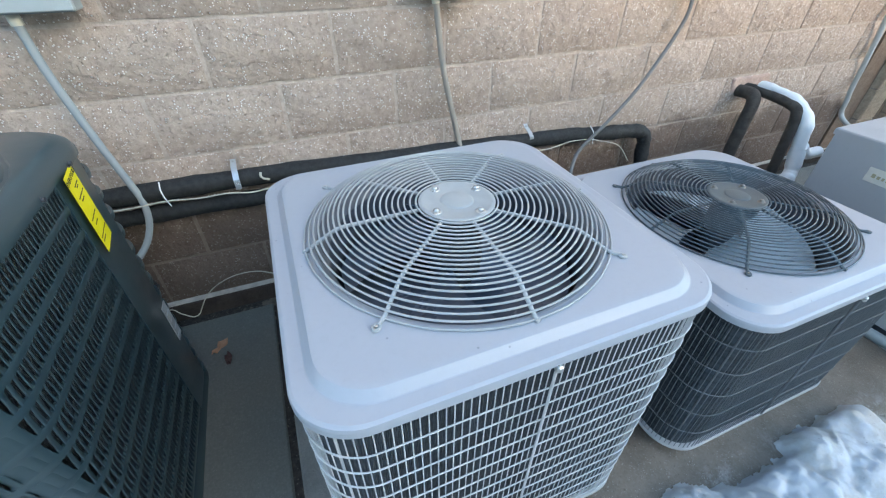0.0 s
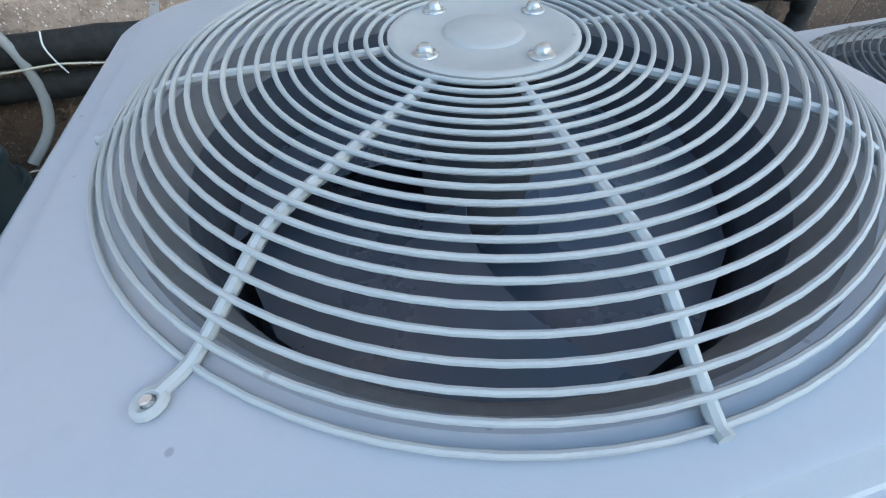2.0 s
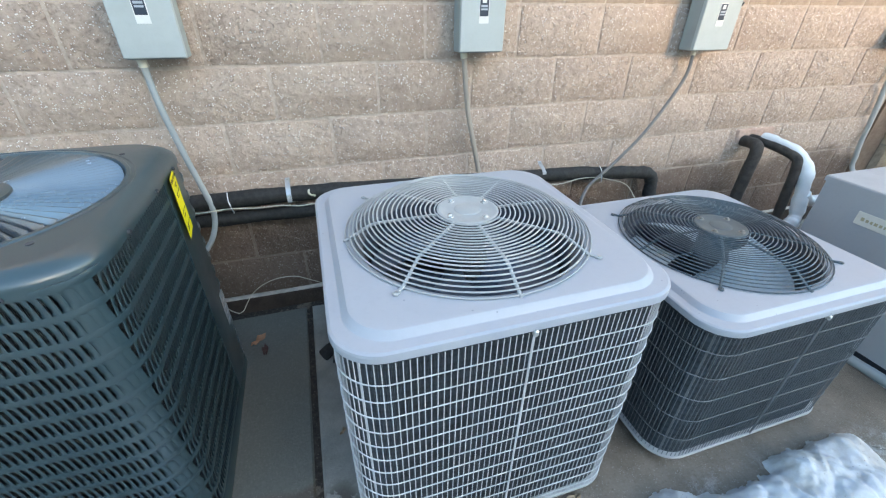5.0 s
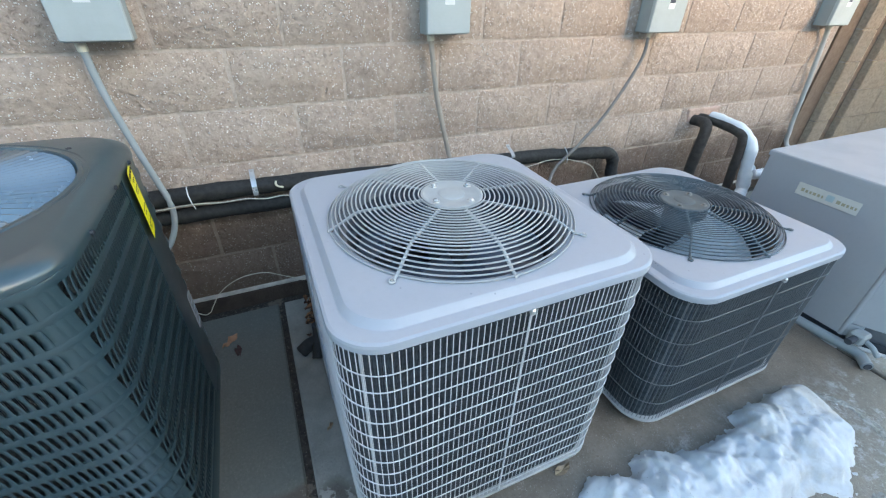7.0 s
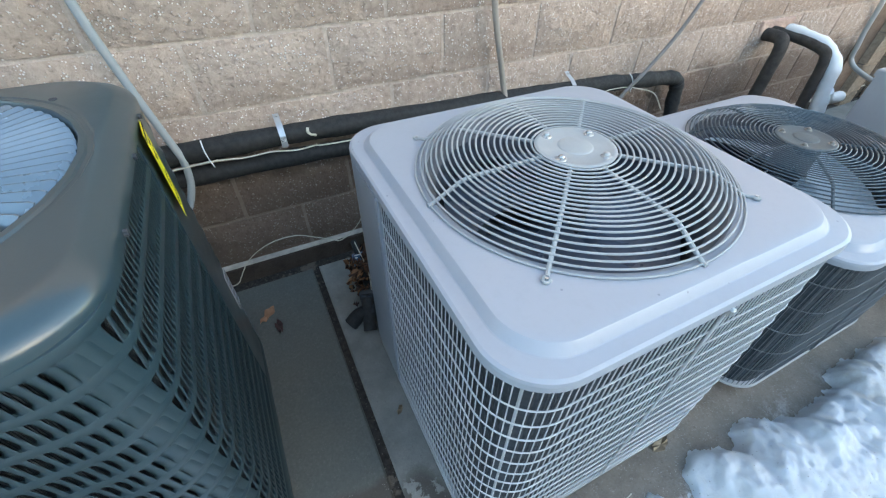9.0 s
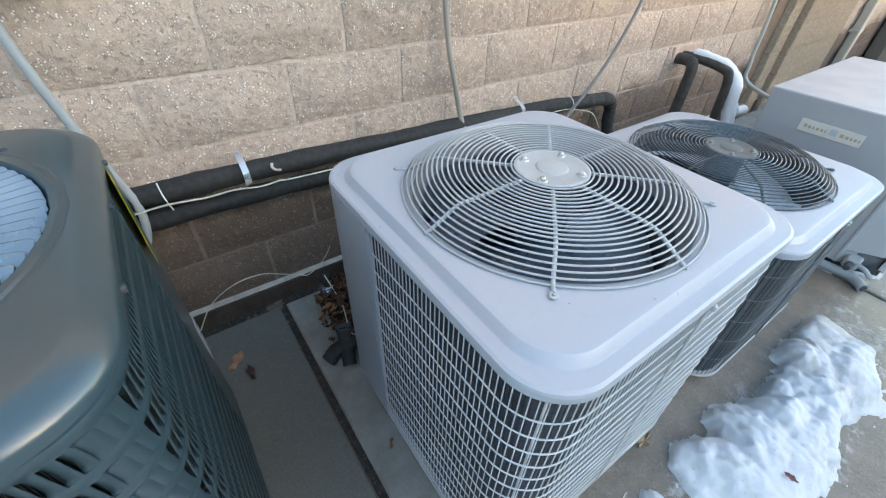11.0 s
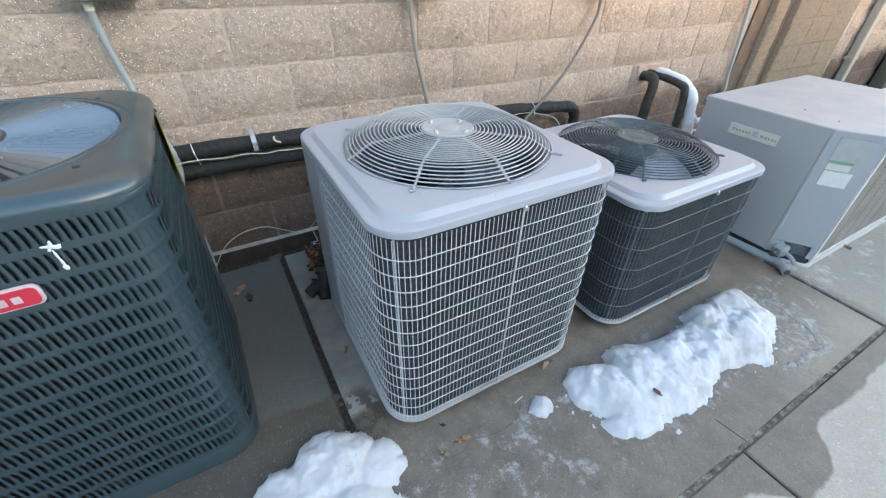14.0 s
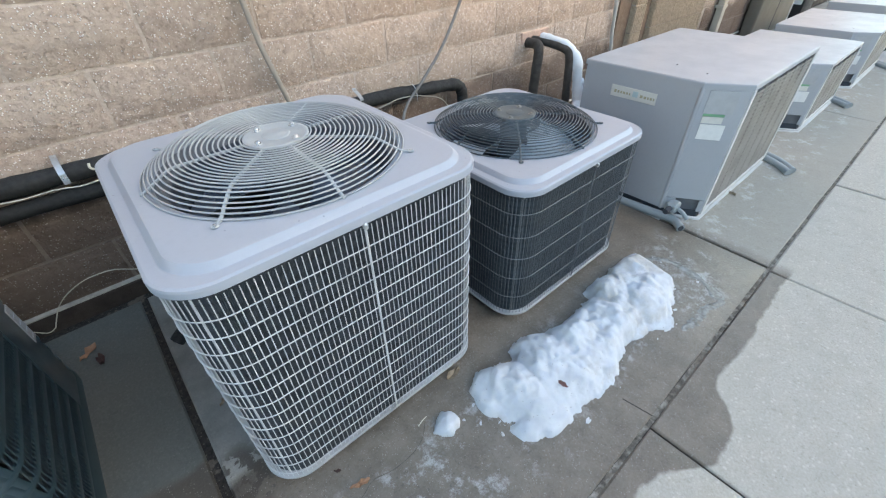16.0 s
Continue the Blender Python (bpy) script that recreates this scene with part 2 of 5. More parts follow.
def dirt_material():
    """Packed dirt in the joints, with pale grit and bits of old filler."""
    k = Mat("joint_dirt", 0.9, 0.0, 0.3)
    c = k.ramp(k.noise(60.0, 5.0, 0.7), (0.3, (0.016, 0.014, 0.013)), (0.7, (0.06, 0.051, 0.044)))
    c = k.mix(k.span(k.noise(9.0, 4.0), 0.60, 0.66, 0.0, 0.45), c, (0.24, 0.20, 0.16))
    c = k.mix(k.math("MULTIPLY", k.span(k.cells(90.0)[0], 0.10, 0.22, 1.0, 0.0), 0.3), c, (0.36, 0.33, 0.29))
    k.colour(c)
    k.bump(k.noise(120.0, 4.0), 0.006)
    return k.m


def filler_material():
    """Old grey joint filler, broken out in places and dirty."""
    k = Mat("joint_filler", 0.9, 0.0, 0.3)
    c = k.ramp(k.noise(26.0, 5.0, 0.7), (0.36, (0.055, 0.047, 0.04)), (0.50, (0.15, 0.132, 0.11)), (0.68, (0.36, 0.335, 0.30)))
    k.colour(k.mix(k.span(k.noise(150.0, 3.0), 0.45, 0.7, 0.0, 0.4), c, (0.08, 0.07, 0.06)))
    k.bump(k.noise(140.0, 4.0), 0.005)
    return k.m


def leaf_material():
    """Dry leaves from dark brown to orange tan, leaf by leaf."""
    k = Mat("leaf_pile", 0.75, 0.0, 0.3)
    c = k.ramp(k.island(), (0.0, (0.018, 0.011, 0.008)), (0.45, (0.06, 0.03, 0.02)), (0.78, (0.17, 0.075, 0.035)), (1.0, (0.34, 0.18, 0.09)))
    k.colour(k.mix(k.span(k.noise(90.0), 0.4, 0.7, 0.0, 0.4), c, (0.07, 0.04, 0.025)))
    return k.m


def coil_material(name, base, pitch):
    """Tightly packed vertical aluminium fins, dusty and dark."""
    k = Mat(name, 0.55, 0.3)
    x, y, z = k.xyz()
    w = k.math("SINE", k.math("MULTIPLY", k.math("ADD", x, y), 6.2832 / pitch))
    h = k.math("SINE", k.math("MULTIPLY", z, 6.2832 / 0.025))
    n = k.noise(25.0, 4.0)
    c = k.mix(k.span(n, 0.4, 0.75, 0.0, 0.6), base, tuple(v * 0.4 for v in base))
    c = k.mix(k.span(h, 0.2, 1.0, 0.0, 0.35), c, tuple(v * 0.3 for v in base))
    k.colour(c)
    k.bump(w, 0.002, 0.8)
    return k.m


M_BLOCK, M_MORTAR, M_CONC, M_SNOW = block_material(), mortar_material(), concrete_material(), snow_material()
M_DIRT = dirt_material()
M_FILL = filler_material()
M_ICE = ice_material()
M_LID = painted("lavender_grey_paint", (0.355, 0.380, 0.425), 0.31, (0.36, 0.355, 0.37), 0.14, grain=0.0001, spots=0.6, wear=0.04)
M_WIRE_L = painted("grey_wire", (0.56, 0.57, 0.59), 0.5, (0.30, 0.28, 0.26), 0.4)
M_PAN = painted("base_pan_grey", (0.43, 0.435, 0.44), 0.5, (0.24, 0.22, 0.19), 0.5)
M_WIRE_G = painted("guard_grey", (0.385, 0.405, 0.41), 0.42, (0.25, 0.25, 0.25), 0.35, spots=0.5)
M_WIRE_D = painted("dark_wire", (0.135, 0.150, 0.163), 0.38, (0.07, 0.07, 0.07), 0.4)
M_GUARD_D = painted("dark_guard", (0.070, 0.098, 0.115), 0.26, (0.10, 0.10, 0.10), 0.3)
M_COIL = coil_material("coil_fins", (0.052, 0.065, 0.080), 0.0032)
M_COIL_C = coil_material("bare_coil_fins", (0.085, 0.10, 0.11), 0.0032)
M_COIL_D = coil_material("dark_coil_fins", (0.060, 0.078, 0.094), 0.0032)
M_BLADE = painted("fan_blade", (0.072, 0.096, 0.135), 0.28, (0.06, 0.07, 0.085), 0.35, 0.2)
M_DARK = plain("dark_inside", (0.050, 0.057, 0.070), 0.8)
M_BLADE_B = painted("bright_fan_blade", (0.40, 0.47, 0.52), 0.4, (0.26, 0.29, 0.32), 0.3, 0.0)
M_SHROUD = plain("shroud", (0.175, 0.185, 0.205), 0.55)
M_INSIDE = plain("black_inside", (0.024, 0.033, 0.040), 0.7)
M_DRUM = plain("drum", (0.075, 0.092, 0.122), 0.6)
M_SCREW = plain("zinc_screw", (0.50, 0.51, 0.51), 0.3, 0.6, 0.15)
M_SCREW_D = plain("dull_screw", (0.24, 0.235, 0.22), 0.4, 0.7, 0.3)
M_CHAR = gloss_char()
M_RIB = painted("bare_charcoal_metal", (0.18, 0.225, 0.26), 0.2, (0.12, 0.13, 0.13), 0.2, 0.65, grain=0.0001)
M_BOX = painted("box_grey_paint", (0.385, 0.40, 0.425), 0.40, (0.31, 0.31, 0.31), 0.12, spots=0.2)
M_BOXW = painted("box_edge_white", (0.60, 0.60, 0.59), 0.5, (0.35, 0.33, 0.30), 0.35)
M_GRILLE = painted("brown_grille", (0.20, 0.188, 0.175), 0.55, (0.09, 0.08, 0.07), 0.35)
M_FOAM = plain("black_foam", (0.016, 0.017, 0.018), 0.75, 0, 0.4, 60, 0.0015)
M_FOAM_D = plain("dusty_foam", (0.058, 0.050, 0.044), 0.85, 0, 0.6, 25, 0.003)
M_COND = painted("grey_conduit", (0.30, 0.33, 0.34), 0.5, (0.2, 0.2, 0.2), 0.3)
M_COND_T = painted("tan_grey_conduit", (0.34, 0.295, 0.25), 0.5, (0.2, 0.19, 0.18), 0.35)
M_COND_P = painted("pale_conduit", (0.46, 0.46, 0.44), 0.45, (0.25, 0.24, 0.22), 0.3)
M_CABLE = plain("grey_cable", (0.17, 0.165, 0.16), 0.55)
M_DISC = painted("disconnect_grey", (0.42, 0.46, 0.46), 0.4, (0.27, 0.28, 0.27), 0.25)
M_DISC_D = painted("disconnect_side", (0.30, 0.33, 0.32), 0.45, (0.2, 0.2, 0.2), 0.3)
M_BLACK = plain("black_plastic", (0.02, 0.02, 0.022), 0.4)
M_WHITE = plain("white_paper", (0.75, 0.75, 0.73), 0.6, 0, 0.15)
M_TAPE = plain("white_tape", (0.78, 0.80, 0.82), 0.5, 0, 0.12)
M_CORD = plain("cream_wire", (0.62, 0.58, 0.48), 0.6)
M_STEEL = plain("galvanised_strap", (0.62, 0.64, 0.66), 0.32, 0.8)
M_YELLOW = plain("yellow_card", (0.90, 0.78, 0.01), 0.5, 0, 0.06)
M_RED = plain("red_badge", (0.62, 0.03, 0.06), 0.35, 0, 0.08)
M_PALE = plain("pale_badge_trim", (0.60, 0.48, 0.49), 0.4, 0, 0.1)
M_GOLD = plain("gold_print", (0.42, 0.38, 0.25), 0.5)
M_TEAL = plain("teal_print", (0.45, 0.58, 0.60), 0.5)
M_GREEN = plain("green_print", (0.20, 0.42, 0.25), 0.5)
M_PRINT = plain("grey_print", (0.40, 0.44, 0.50), 0.5)
M_PLATE = plain("nameplate", (0.66, 0.65, 0.60), 0.45, 0, 0.15)
M_FILM = plain("clear_film", (0.44, 0.45, 0.46), 0.15, 0, 0.2)
M_FOOT = plain("damp_footing", (0.060, 0.043, 0.034), 0.85, 0, 0.5, 14, 0.006)
M_WET_EDGE = plain("wet_edge_line", (0.13, 0.112, 0.092), 0.9)
M_LEDGE = plain("mortar_ledge", (0.58, 0.53, 0.47), 0.9, 0, 0.7, 18, 0.006)
M_PATCH = plain("pink_mortar_patch", (0.56, 0.40, 0.33), 0.9, 0, 0.4, 40, 0.004)
M_LEAF_P = leaf_material()
M_LEAF_Y = plain("tan_leaf", (0.30, 0.225, 0.15), 0.75, 0, 0.5, 60)
M_LEAF_R = plain("dark_red_leaf", (0.055, 0.025, 0.022), 0.7, 0, 0.5, 60)
M_LEAF_S = plain("wet_red_leaf", (0.20, 0.095, 0.09), 0.6, 0, 0.4, 60)
M_LEAF_O = plain("orange_leaf", (0.36, 0.19, 0.11), 0.75, 0, 0.5, 60)
M_BLUE = plain("blue_label", (0.06, 0.13, 0.24), 0.45)
M_FIELD = plain("dark_label_field", (0.03, 0.042, 0.065), 0.45)
M_SMOOTH_SHADE = plain("shaded_smooth_block", (0.185, 0.13, 0.094), 0.85, 0, 0.4, 30, 0.004)
M_SLEEK = plain("smooth_course_block", (0.40, 0.305, 0.235), 0.85, 0, 0.35, 45, 0.003)
M_FLUTE = plain("fluted_block", (0.52, 0.40, 0.29), 0.85, 0, 0.5, 50, 0.006)
M_SPOUT = painted("cream_downspout", (0.46, 0.42, 0.35), 0.5)
M_CABINET = painted("olive_brown_paint", (0.15, 0.13, 0.105), 0.5)
M_STUCCO = plain("stucco", (0.36, 0.34, 0.33), 0.9, 0, 0.4, 12, 0.004)
M_INK = plain("black_ink", (0.03, 0.03, 0.02), 0.6)


# ---- mesh tools ----
def mesh_of(bm, name, material, smooth=True, angle=35):
    bmesh.ops.recalc_face_normals(bm, faces=bm.faces)
    me = bpy.data.meshes.new(name)
    if smooth:
        for f in bm.faces:
            f.smooth = True
        for e in bm.edges:
            if len(e.link_faces) == 2 and e.calc_face_angle(0) > radians(angle):
                e.smooth = False
    bm.to_mesh(me)
    bm.free()
    me.materials.append(material)
    return me


def part(name, bm, material, parent=None, label="", smooth=True, m=None):
    me = bm if isinstance(bm, bpy.types.Mesh) else mesh_of(bm, name, material, smooth)
    ob = new(name, me)
    if parent is not None:
        ob.parent = parent
    if m is not None:
        ob.matrix_basis = m
    return tagged(ob, label)


def thing(name, label, category, group="", kind="", at=(0, 0, 0), rz=0):
    ob = new(name)
    ob.empty_display_size = 0.05
    ob.matrix_basis = pose(*at, 0, 0, rz)
    return tagged(ob, label, category, group, kind)


def box(x0, x1, y0, y1, z0, z1, bevel=0.0, bm=None, seg=1):
    own = bm is None
    bm = bm or bmesh.new()
    made = bmesh.ops.create_cube(bm, size=1.0, matrix=Matrix.Translation(((x0 + x1) / 2, (y0 + y1) / 2, (z0 + z1) / 2)) @ Matrix.Diagonal((x1 - x0, y1 - y0, z1 - z0, 1)))
    if bevel:
        edges = {e for v in made["verts"] for e in v.link_edges}
        bmesh.ops.bevel(bm, geom=list(edges), offset=bevel, segments=seg, affect="EDGES", profile=0.5)
    return bm


def cylinder(p, q, r, n=16, bm=None, r2=None):
    bm = bm or bmesh.new()
    p, q = Vector(p), Vector(q)
    m = Matrix.Translation((p + q) / 2) @ (q - p).to_track_quat("Z", "Y").to_matrix().to_4x4()
    bmesh.ops.create_cone(bm, cap_ends=True, segments=n, radius1=r, radius2=r if r2 is None else r2, depth=(q - p).length, matrix=m)
    return bm


def smooth_line(points, steps=8):
    """Catmull-Rom through the points."""
    p = [Vector(v) for v in points]
    p = [2 * p[0] - p[1]] + p + [2 * p[-1] - p[-2]]
    out = []
    for i in range(1, len(p) - 2):
        for k in range(steps):
            t = k / steps
            a, b, c, d = p[i - 1:i + 3]
            out.append(0.5 * (2 * b + (c - a) * t + (2 * a - 5 * b + 4 * c - d) * t * t + (3 * b - a - 3 * c + d) * t ** 3))
    return out + [p[-2]]


def tube(points, r, n=10, bm=None, steps=8, closed=False, flat=1.0):
    """A round tube through the points; r may be a function of the way along (0 to 1)."""
    bm = bm or bmesh.new()
    line = smooth_line(points, steps) if steps else [Vector(v) for v in points]
    rings, s = [], None
    for i, c in enumerate(line):
        a = line[i - 1] if (i or closed) else c
        b = line[(i + 1) % len(line)] if (i + 1 < len(line) or closed) else c
        d = (b - a).normalized()
        if s is None:
            s = d.cross(Vector((0, 0, 1)))
            s = s if s.length > 0.05 else d.cross(Vector((1, 0, 0)))
        s = (s - d * s.dot(d)).normalized()
        u = s.cross(d).normalized()
        rr = r(i / (len(line) - 1)) if callable(r) else r
        rings.append([bm.verts.new(c + rr * (math.cos(2 * math.pi * k / n) * s + flat * math.sin(2 * math.pi * k / n) * u)) for k in range(n)])
    pairs = list(zip(rings, rings[1:])) + ([(rings[-1], rings[0])] if closed else [])
    for a, b in pairs:
        for k in range(n):
            bm.faces.new((a[k], a[(k + 1) % n], b[(k + 1) % n], b[k]))
    if not closed:
        bm.faces.new(rings[0][::-1])
        bm.faces.new(rings[-1])
    return bm


def rrect(half, r, halfy=None, arc=10, side=6):
    """A rounded rectangle round the origin, counter-clockwise from the right side."""
    hx, hy = half, halfy or half
    out = []
    corners = [(hx - r, hy - r, 0), (-hx + r, hy - r, 90), (-hx + r, -hy + r, 180), (hx - r, -hy + r, 270)]
    for i, (cx, cy, a0) in enumerate(corners):
        arcp = [(cx + r * math.cos(radians(a0 + 90 * k / arc)), cy + r * math.sin(radians(a0 + 90 * k / arc))) for k in range(arc + 1)]
        out += arcp
        nx, ny, b0 = corners[(i + 1) % 4]
        q = (nx + r * math.cos(radians(b0)), ny + r * math.sin(radians(b0)))
        out += [(arcp[-1][0] + (q[0] - arcp[-1][0]) * k / side, arcp[-1][1] + (q[1] - arcp[-1][1]) * k / side) for k in range(1, side)]
    return out


def as_circle(loop, r):
    return [(r * math.cos(math.atan2(y, x)), r * math.sin(math.atan2(y, x))) for x, y in loop]


def loft(rings, bm=None, cap_first=False, cap_last=False):
    """Skin a stack of closed loops of (x, y, z) with the same number of points."""
    bm = bm or bmesh.new()
    vs = [[bm.verts.new(p) for p in ring] for ring in rings]
    n = len(vs[0])
    for a, b in zip(vs, vs[1:]):
        for k in range(n):
            bm.faces.new((a[k], a[(k + 1) % n], b[(k + 1) % n], b[k]))
    if cap_first:
        bm.faces.new(vs[0][::-1])
    if cap_last:
        bm.faces.new(vs[-1])
    return bm


def lift(loop, z):
    return [(x, y, z) for x, y in loop]


def along(loop, pitch, start=0.0, stop=None, closed=True):
    """Points and outward normals at even steps along a loop."""
    pts = [Vector((*p, 0)) for p in loop]
    if closed:
        pts.append(pts[0])
    lens = [(b - a).length for a, b in zip(pts, pts[1:])]
    total = sum(lens)
    stop = total if stop is None else stop
    out, s, i, base = [], start, 0, 0.0
    while s < stop - 1e-6:
        while i < len(lens) - 1 and base + lens[i] < s:
            base += lens[i]
            i += 1
        d = (pts[i + 1] - pts[i]).normalized()
        out.append((pts[i] + d * (s - base), Vector((d.y, -d.x, 0))))
        s += pitch
    return out


def ring_mesh(name, R, z, r, material, seg=84, n=8):
    bm = tube([(R * math.cos(2 * math.pi * k / seg), R * math.sin(2 * math.pi * k / seg), z) for k in range(seg)], r, n, steps=0, closed=True)
    return mesh_of(bm, name, material)


# ---- ground ----
def ground_z(y):
    return 0.024 * (y + 1.8) if y > -1.8 else 0.0


ground = tagged(new("ground"), "dark earth under and beyond the concrete slabs", "ground", kind="structure")
bm = bmesh.new()
xs = [-400, -40, -8, -2, 0, 2, 4, 8, 16, 60, 400]
ys = [-400, -60, -12, -4, -1.8, -0.9, 0.0, 0.4, 60, 400]
grid = [[bm.verts.new((x, y, ground_z(min(y, 0)) - 0.009)) for x in xs] for y in ys]
for r0, r1 in zip(grid, grid[1:]):
    for k in range(len(xs) - 1):
        bm.faces.new((r0[k], r0[k + 1], r1[k + 1], r1[k]))
part("earth", bm, M_DIRT, ground)

pavement = tagged(new("pavement"), "concrete slabs, damp, stained and darkened by painted shade around the units, pale and dry farther out", "pavement", kind="structure")


def slab(x0, x1, y0, y1, lift_by=0.0):
    bm = bmesh.new()
    nx, ny = max(2, int((x1 - x0) / 0.25)), max(2, int((y1 - y0) / 0.25))
    b = 0.006
    fx = [x0, x0 + b] + [x0 + (x1 - x0) * k / nx for k in range(1, nx)] + [x1 - b, x1]
    fy = [y0, y0 + b] + [y0 + (y1 - y0) * k / ny for k in range(1, ny)] + [y1 - b, y1]
    top = []
    for j, y in enumerate(fy):
        row = []
        for i, x in enumerate(fx):
            rim = i in (0, len(fx) - 1) or j in (0, len(fy) - 1)
            wob = 0.004 * noise.noise(Vector((x * 9, y * 9, 3))) if rim else 0.0
            row.append(bm.verts.new((x + (wob if i in (0, len(fx) - 1) else 0), y + (wob if j in (0, len(fy) - 1) else 0), ground_z(y) + lift_by - (0.005 if rim else 0.0) + 0.0015 * noise.noise(Vector((x * 2, y * 2, 0))))))
        top.append(row)
    for r0, r1 in zip(top, top[1:]):
        for k in range(len(fx) - 1):
            bm.faces.new((r0[k], r0[k + 1], r1[k + 1], r1[k]))
    rim = [e for e in bm.edges if e.is_boundary]
    ext = bmesh.ops.extrude_edge_only(bm, edges=rim)
    for v in ext["geom"]:
        if isinstance(v, bmesh.types.BMVert):
            v.co.z -= 0.06
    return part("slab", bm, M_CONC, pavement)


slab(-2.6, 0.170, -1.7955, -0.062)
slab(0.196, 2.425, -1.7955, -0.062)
slab(2.437, 4.9, -1.797, -0.062, 0.004)
slab(4.912, 8.0, -1.797, -0.062, 0.002)
slab(8.012, 14.0, -1.797, -0.062)
slab(-2.6, -0.9, -4.4, -1.8125)
slab(-0.89, 1.288, -4.4, -1.8125)
slab(1.296, 2.4085, -4.4, -1.812)
slab(2.4135, 3.555, -4.4, -1.812)
slab(3.567, 5.9, -4.4, -1.812, 0.003)
slab(5.912, 9.5, -4.4, -1.812)
slab(9.512, 14.0, -4.4, -1.812)
slab(-2.6, 14.0, -30.0, -4.41)
slab(14.01, 40.0, -30.0, -0.06)
slab(-30.0, -2.61, -30.0, -0.06)

part("joint_filler", box(-2.6, 14.0, -1.8115, -1.7965, -0.012, -0.0042), M_FILL, pavement, smooth=False)

# ---- block wall ----
wall = tagged(new("wall_north"), "wall of tan split-face concrete blocks, its foot darkened for damp and painted shade", "block wall", kind="structure")
BX, BZ, Z0 = 0.4064, 0.2032, 0.933
part("mortar", box(-6.0, 15.0, 0.0085, 0.25, -0.3, 3.6), M_MORTAR, wall, smooth=False)

part("building_body", box(-6.0, 15.0, 0.252, 9.0, -0.3, 3.58), M_STUCCO, wall, smooth=False)
part("footing", box(-6.0, 15.0, -0.020, 0.03, -0.10, 0.114, 0.004), M_FOOT, wall, smooth=False)
part("mortar_ledge", box(-6.0, 15.0, -0.017, 0.03, 0.1142, 0.1215, 0.003), M_LEDGE, wall, smooth=False)


def block_mesh(seed, w, h, rough=0.009, material=None):
    """One block face: pitched edges and a broken front."""
    rnd = random.Random(seed)
    bm = bmesh.new()
    nx, nz = 6, 3
    g = []
    for j in range(nz + 1):
        row = []
        for i in range(nx + 1):
            rim = i in (0, nx) or j in (0, nz)
            d = 0.005 if rim else -0.5 * rough - rnd.random() * rough
            jx = 0.0 if i in (0, nx) else rnd.uniform(-0.012, 0.012)
            jz = 0.0 if j in (0, nz) else rnd.uniform(-0.01, 0.01)
            ex = 0.002 * rnd.uniform(-1, 1) if rim else 0.0
            row.append(bm.verts.new(((i / nx - 0.5) * w + jx + ex, d, (j / nz - 0.5) * h + jz + ex)))
        g.append(row)
    for a, b in zip(g, g[1:]):
        for k in range(nx):
            bm.faces.new((a[k], a[k + 1], b[k + 1], b[k]))
    rim = [e for e in bm.edges if e.is_boundary]
    ext = bmesh.ops.extrude_edge_only(bm, edges=rim)
    for v in ext["geom"]:
        if isinstance(v, bmesh.types.BMVert):
            v.co.y = 0.03
    return mesh_of(bm, "block", material or M_BLOCK, True, 50)


# ---- round-cornered condensers with a domed wire fan guard ----
def fan_blade_mesh(material, sweep, R=0.270, hub=0.06, rise=0.06):
    bm = bmesh.new()
    rows = []
    for i in range(9):
        r = hub + (R - hub) * i / 8
        row = []
        for j in range(7):
            a = radians(sweep * (j / 6 - 0.5) * (0.75 + 0.5 * i / 8) + 10 * i / 8)
            row.append(bm.verts.new((r * math.cos(a), r * math.sin(a), rise * (j / 6 - 0.5) * (1.15 - 0.35 * i / 8) - 0.008 * math.sin(math.pi * j / 6))))
        rows.append(row)
    for a, b in zip(rows, rows[1:]):
        for k in range(6):
            bm.faces.new((a[k], a[k + 1], b[k + 1], b[k]))
    bm.normal_update()
    bmesh.ops.solidify(bm, geom=bm.faces[:], thickness=0.002)
    return mesh_of(bm, "fan_blade", material)


GUARD_RISE = ((0.07, 0.046), (0.24, 0.0450), (0.251, 0.0435), (0.263, 0.040), (0.274, 0.0355), (0.2845, 0.0285), (0.2945, 0.0225), (0.305, 0.017), (0.3155, 0.011), (0.326, 0.003), (0.36, 0.003))


def dome_z(R, z):
    """Height of the fan guard over the lid: flat over two thirds of the way, then falling to the rim."""
    for (r0, h0), (r1, h1) in zip(GUARD_RISE, GUARD_RISE[1:]):
        if R <= r1:
            return z + h0 + (h1 - h0) * (R - r0) / (r1 - r0)
    return z + GUARD_RISE[-1][1]


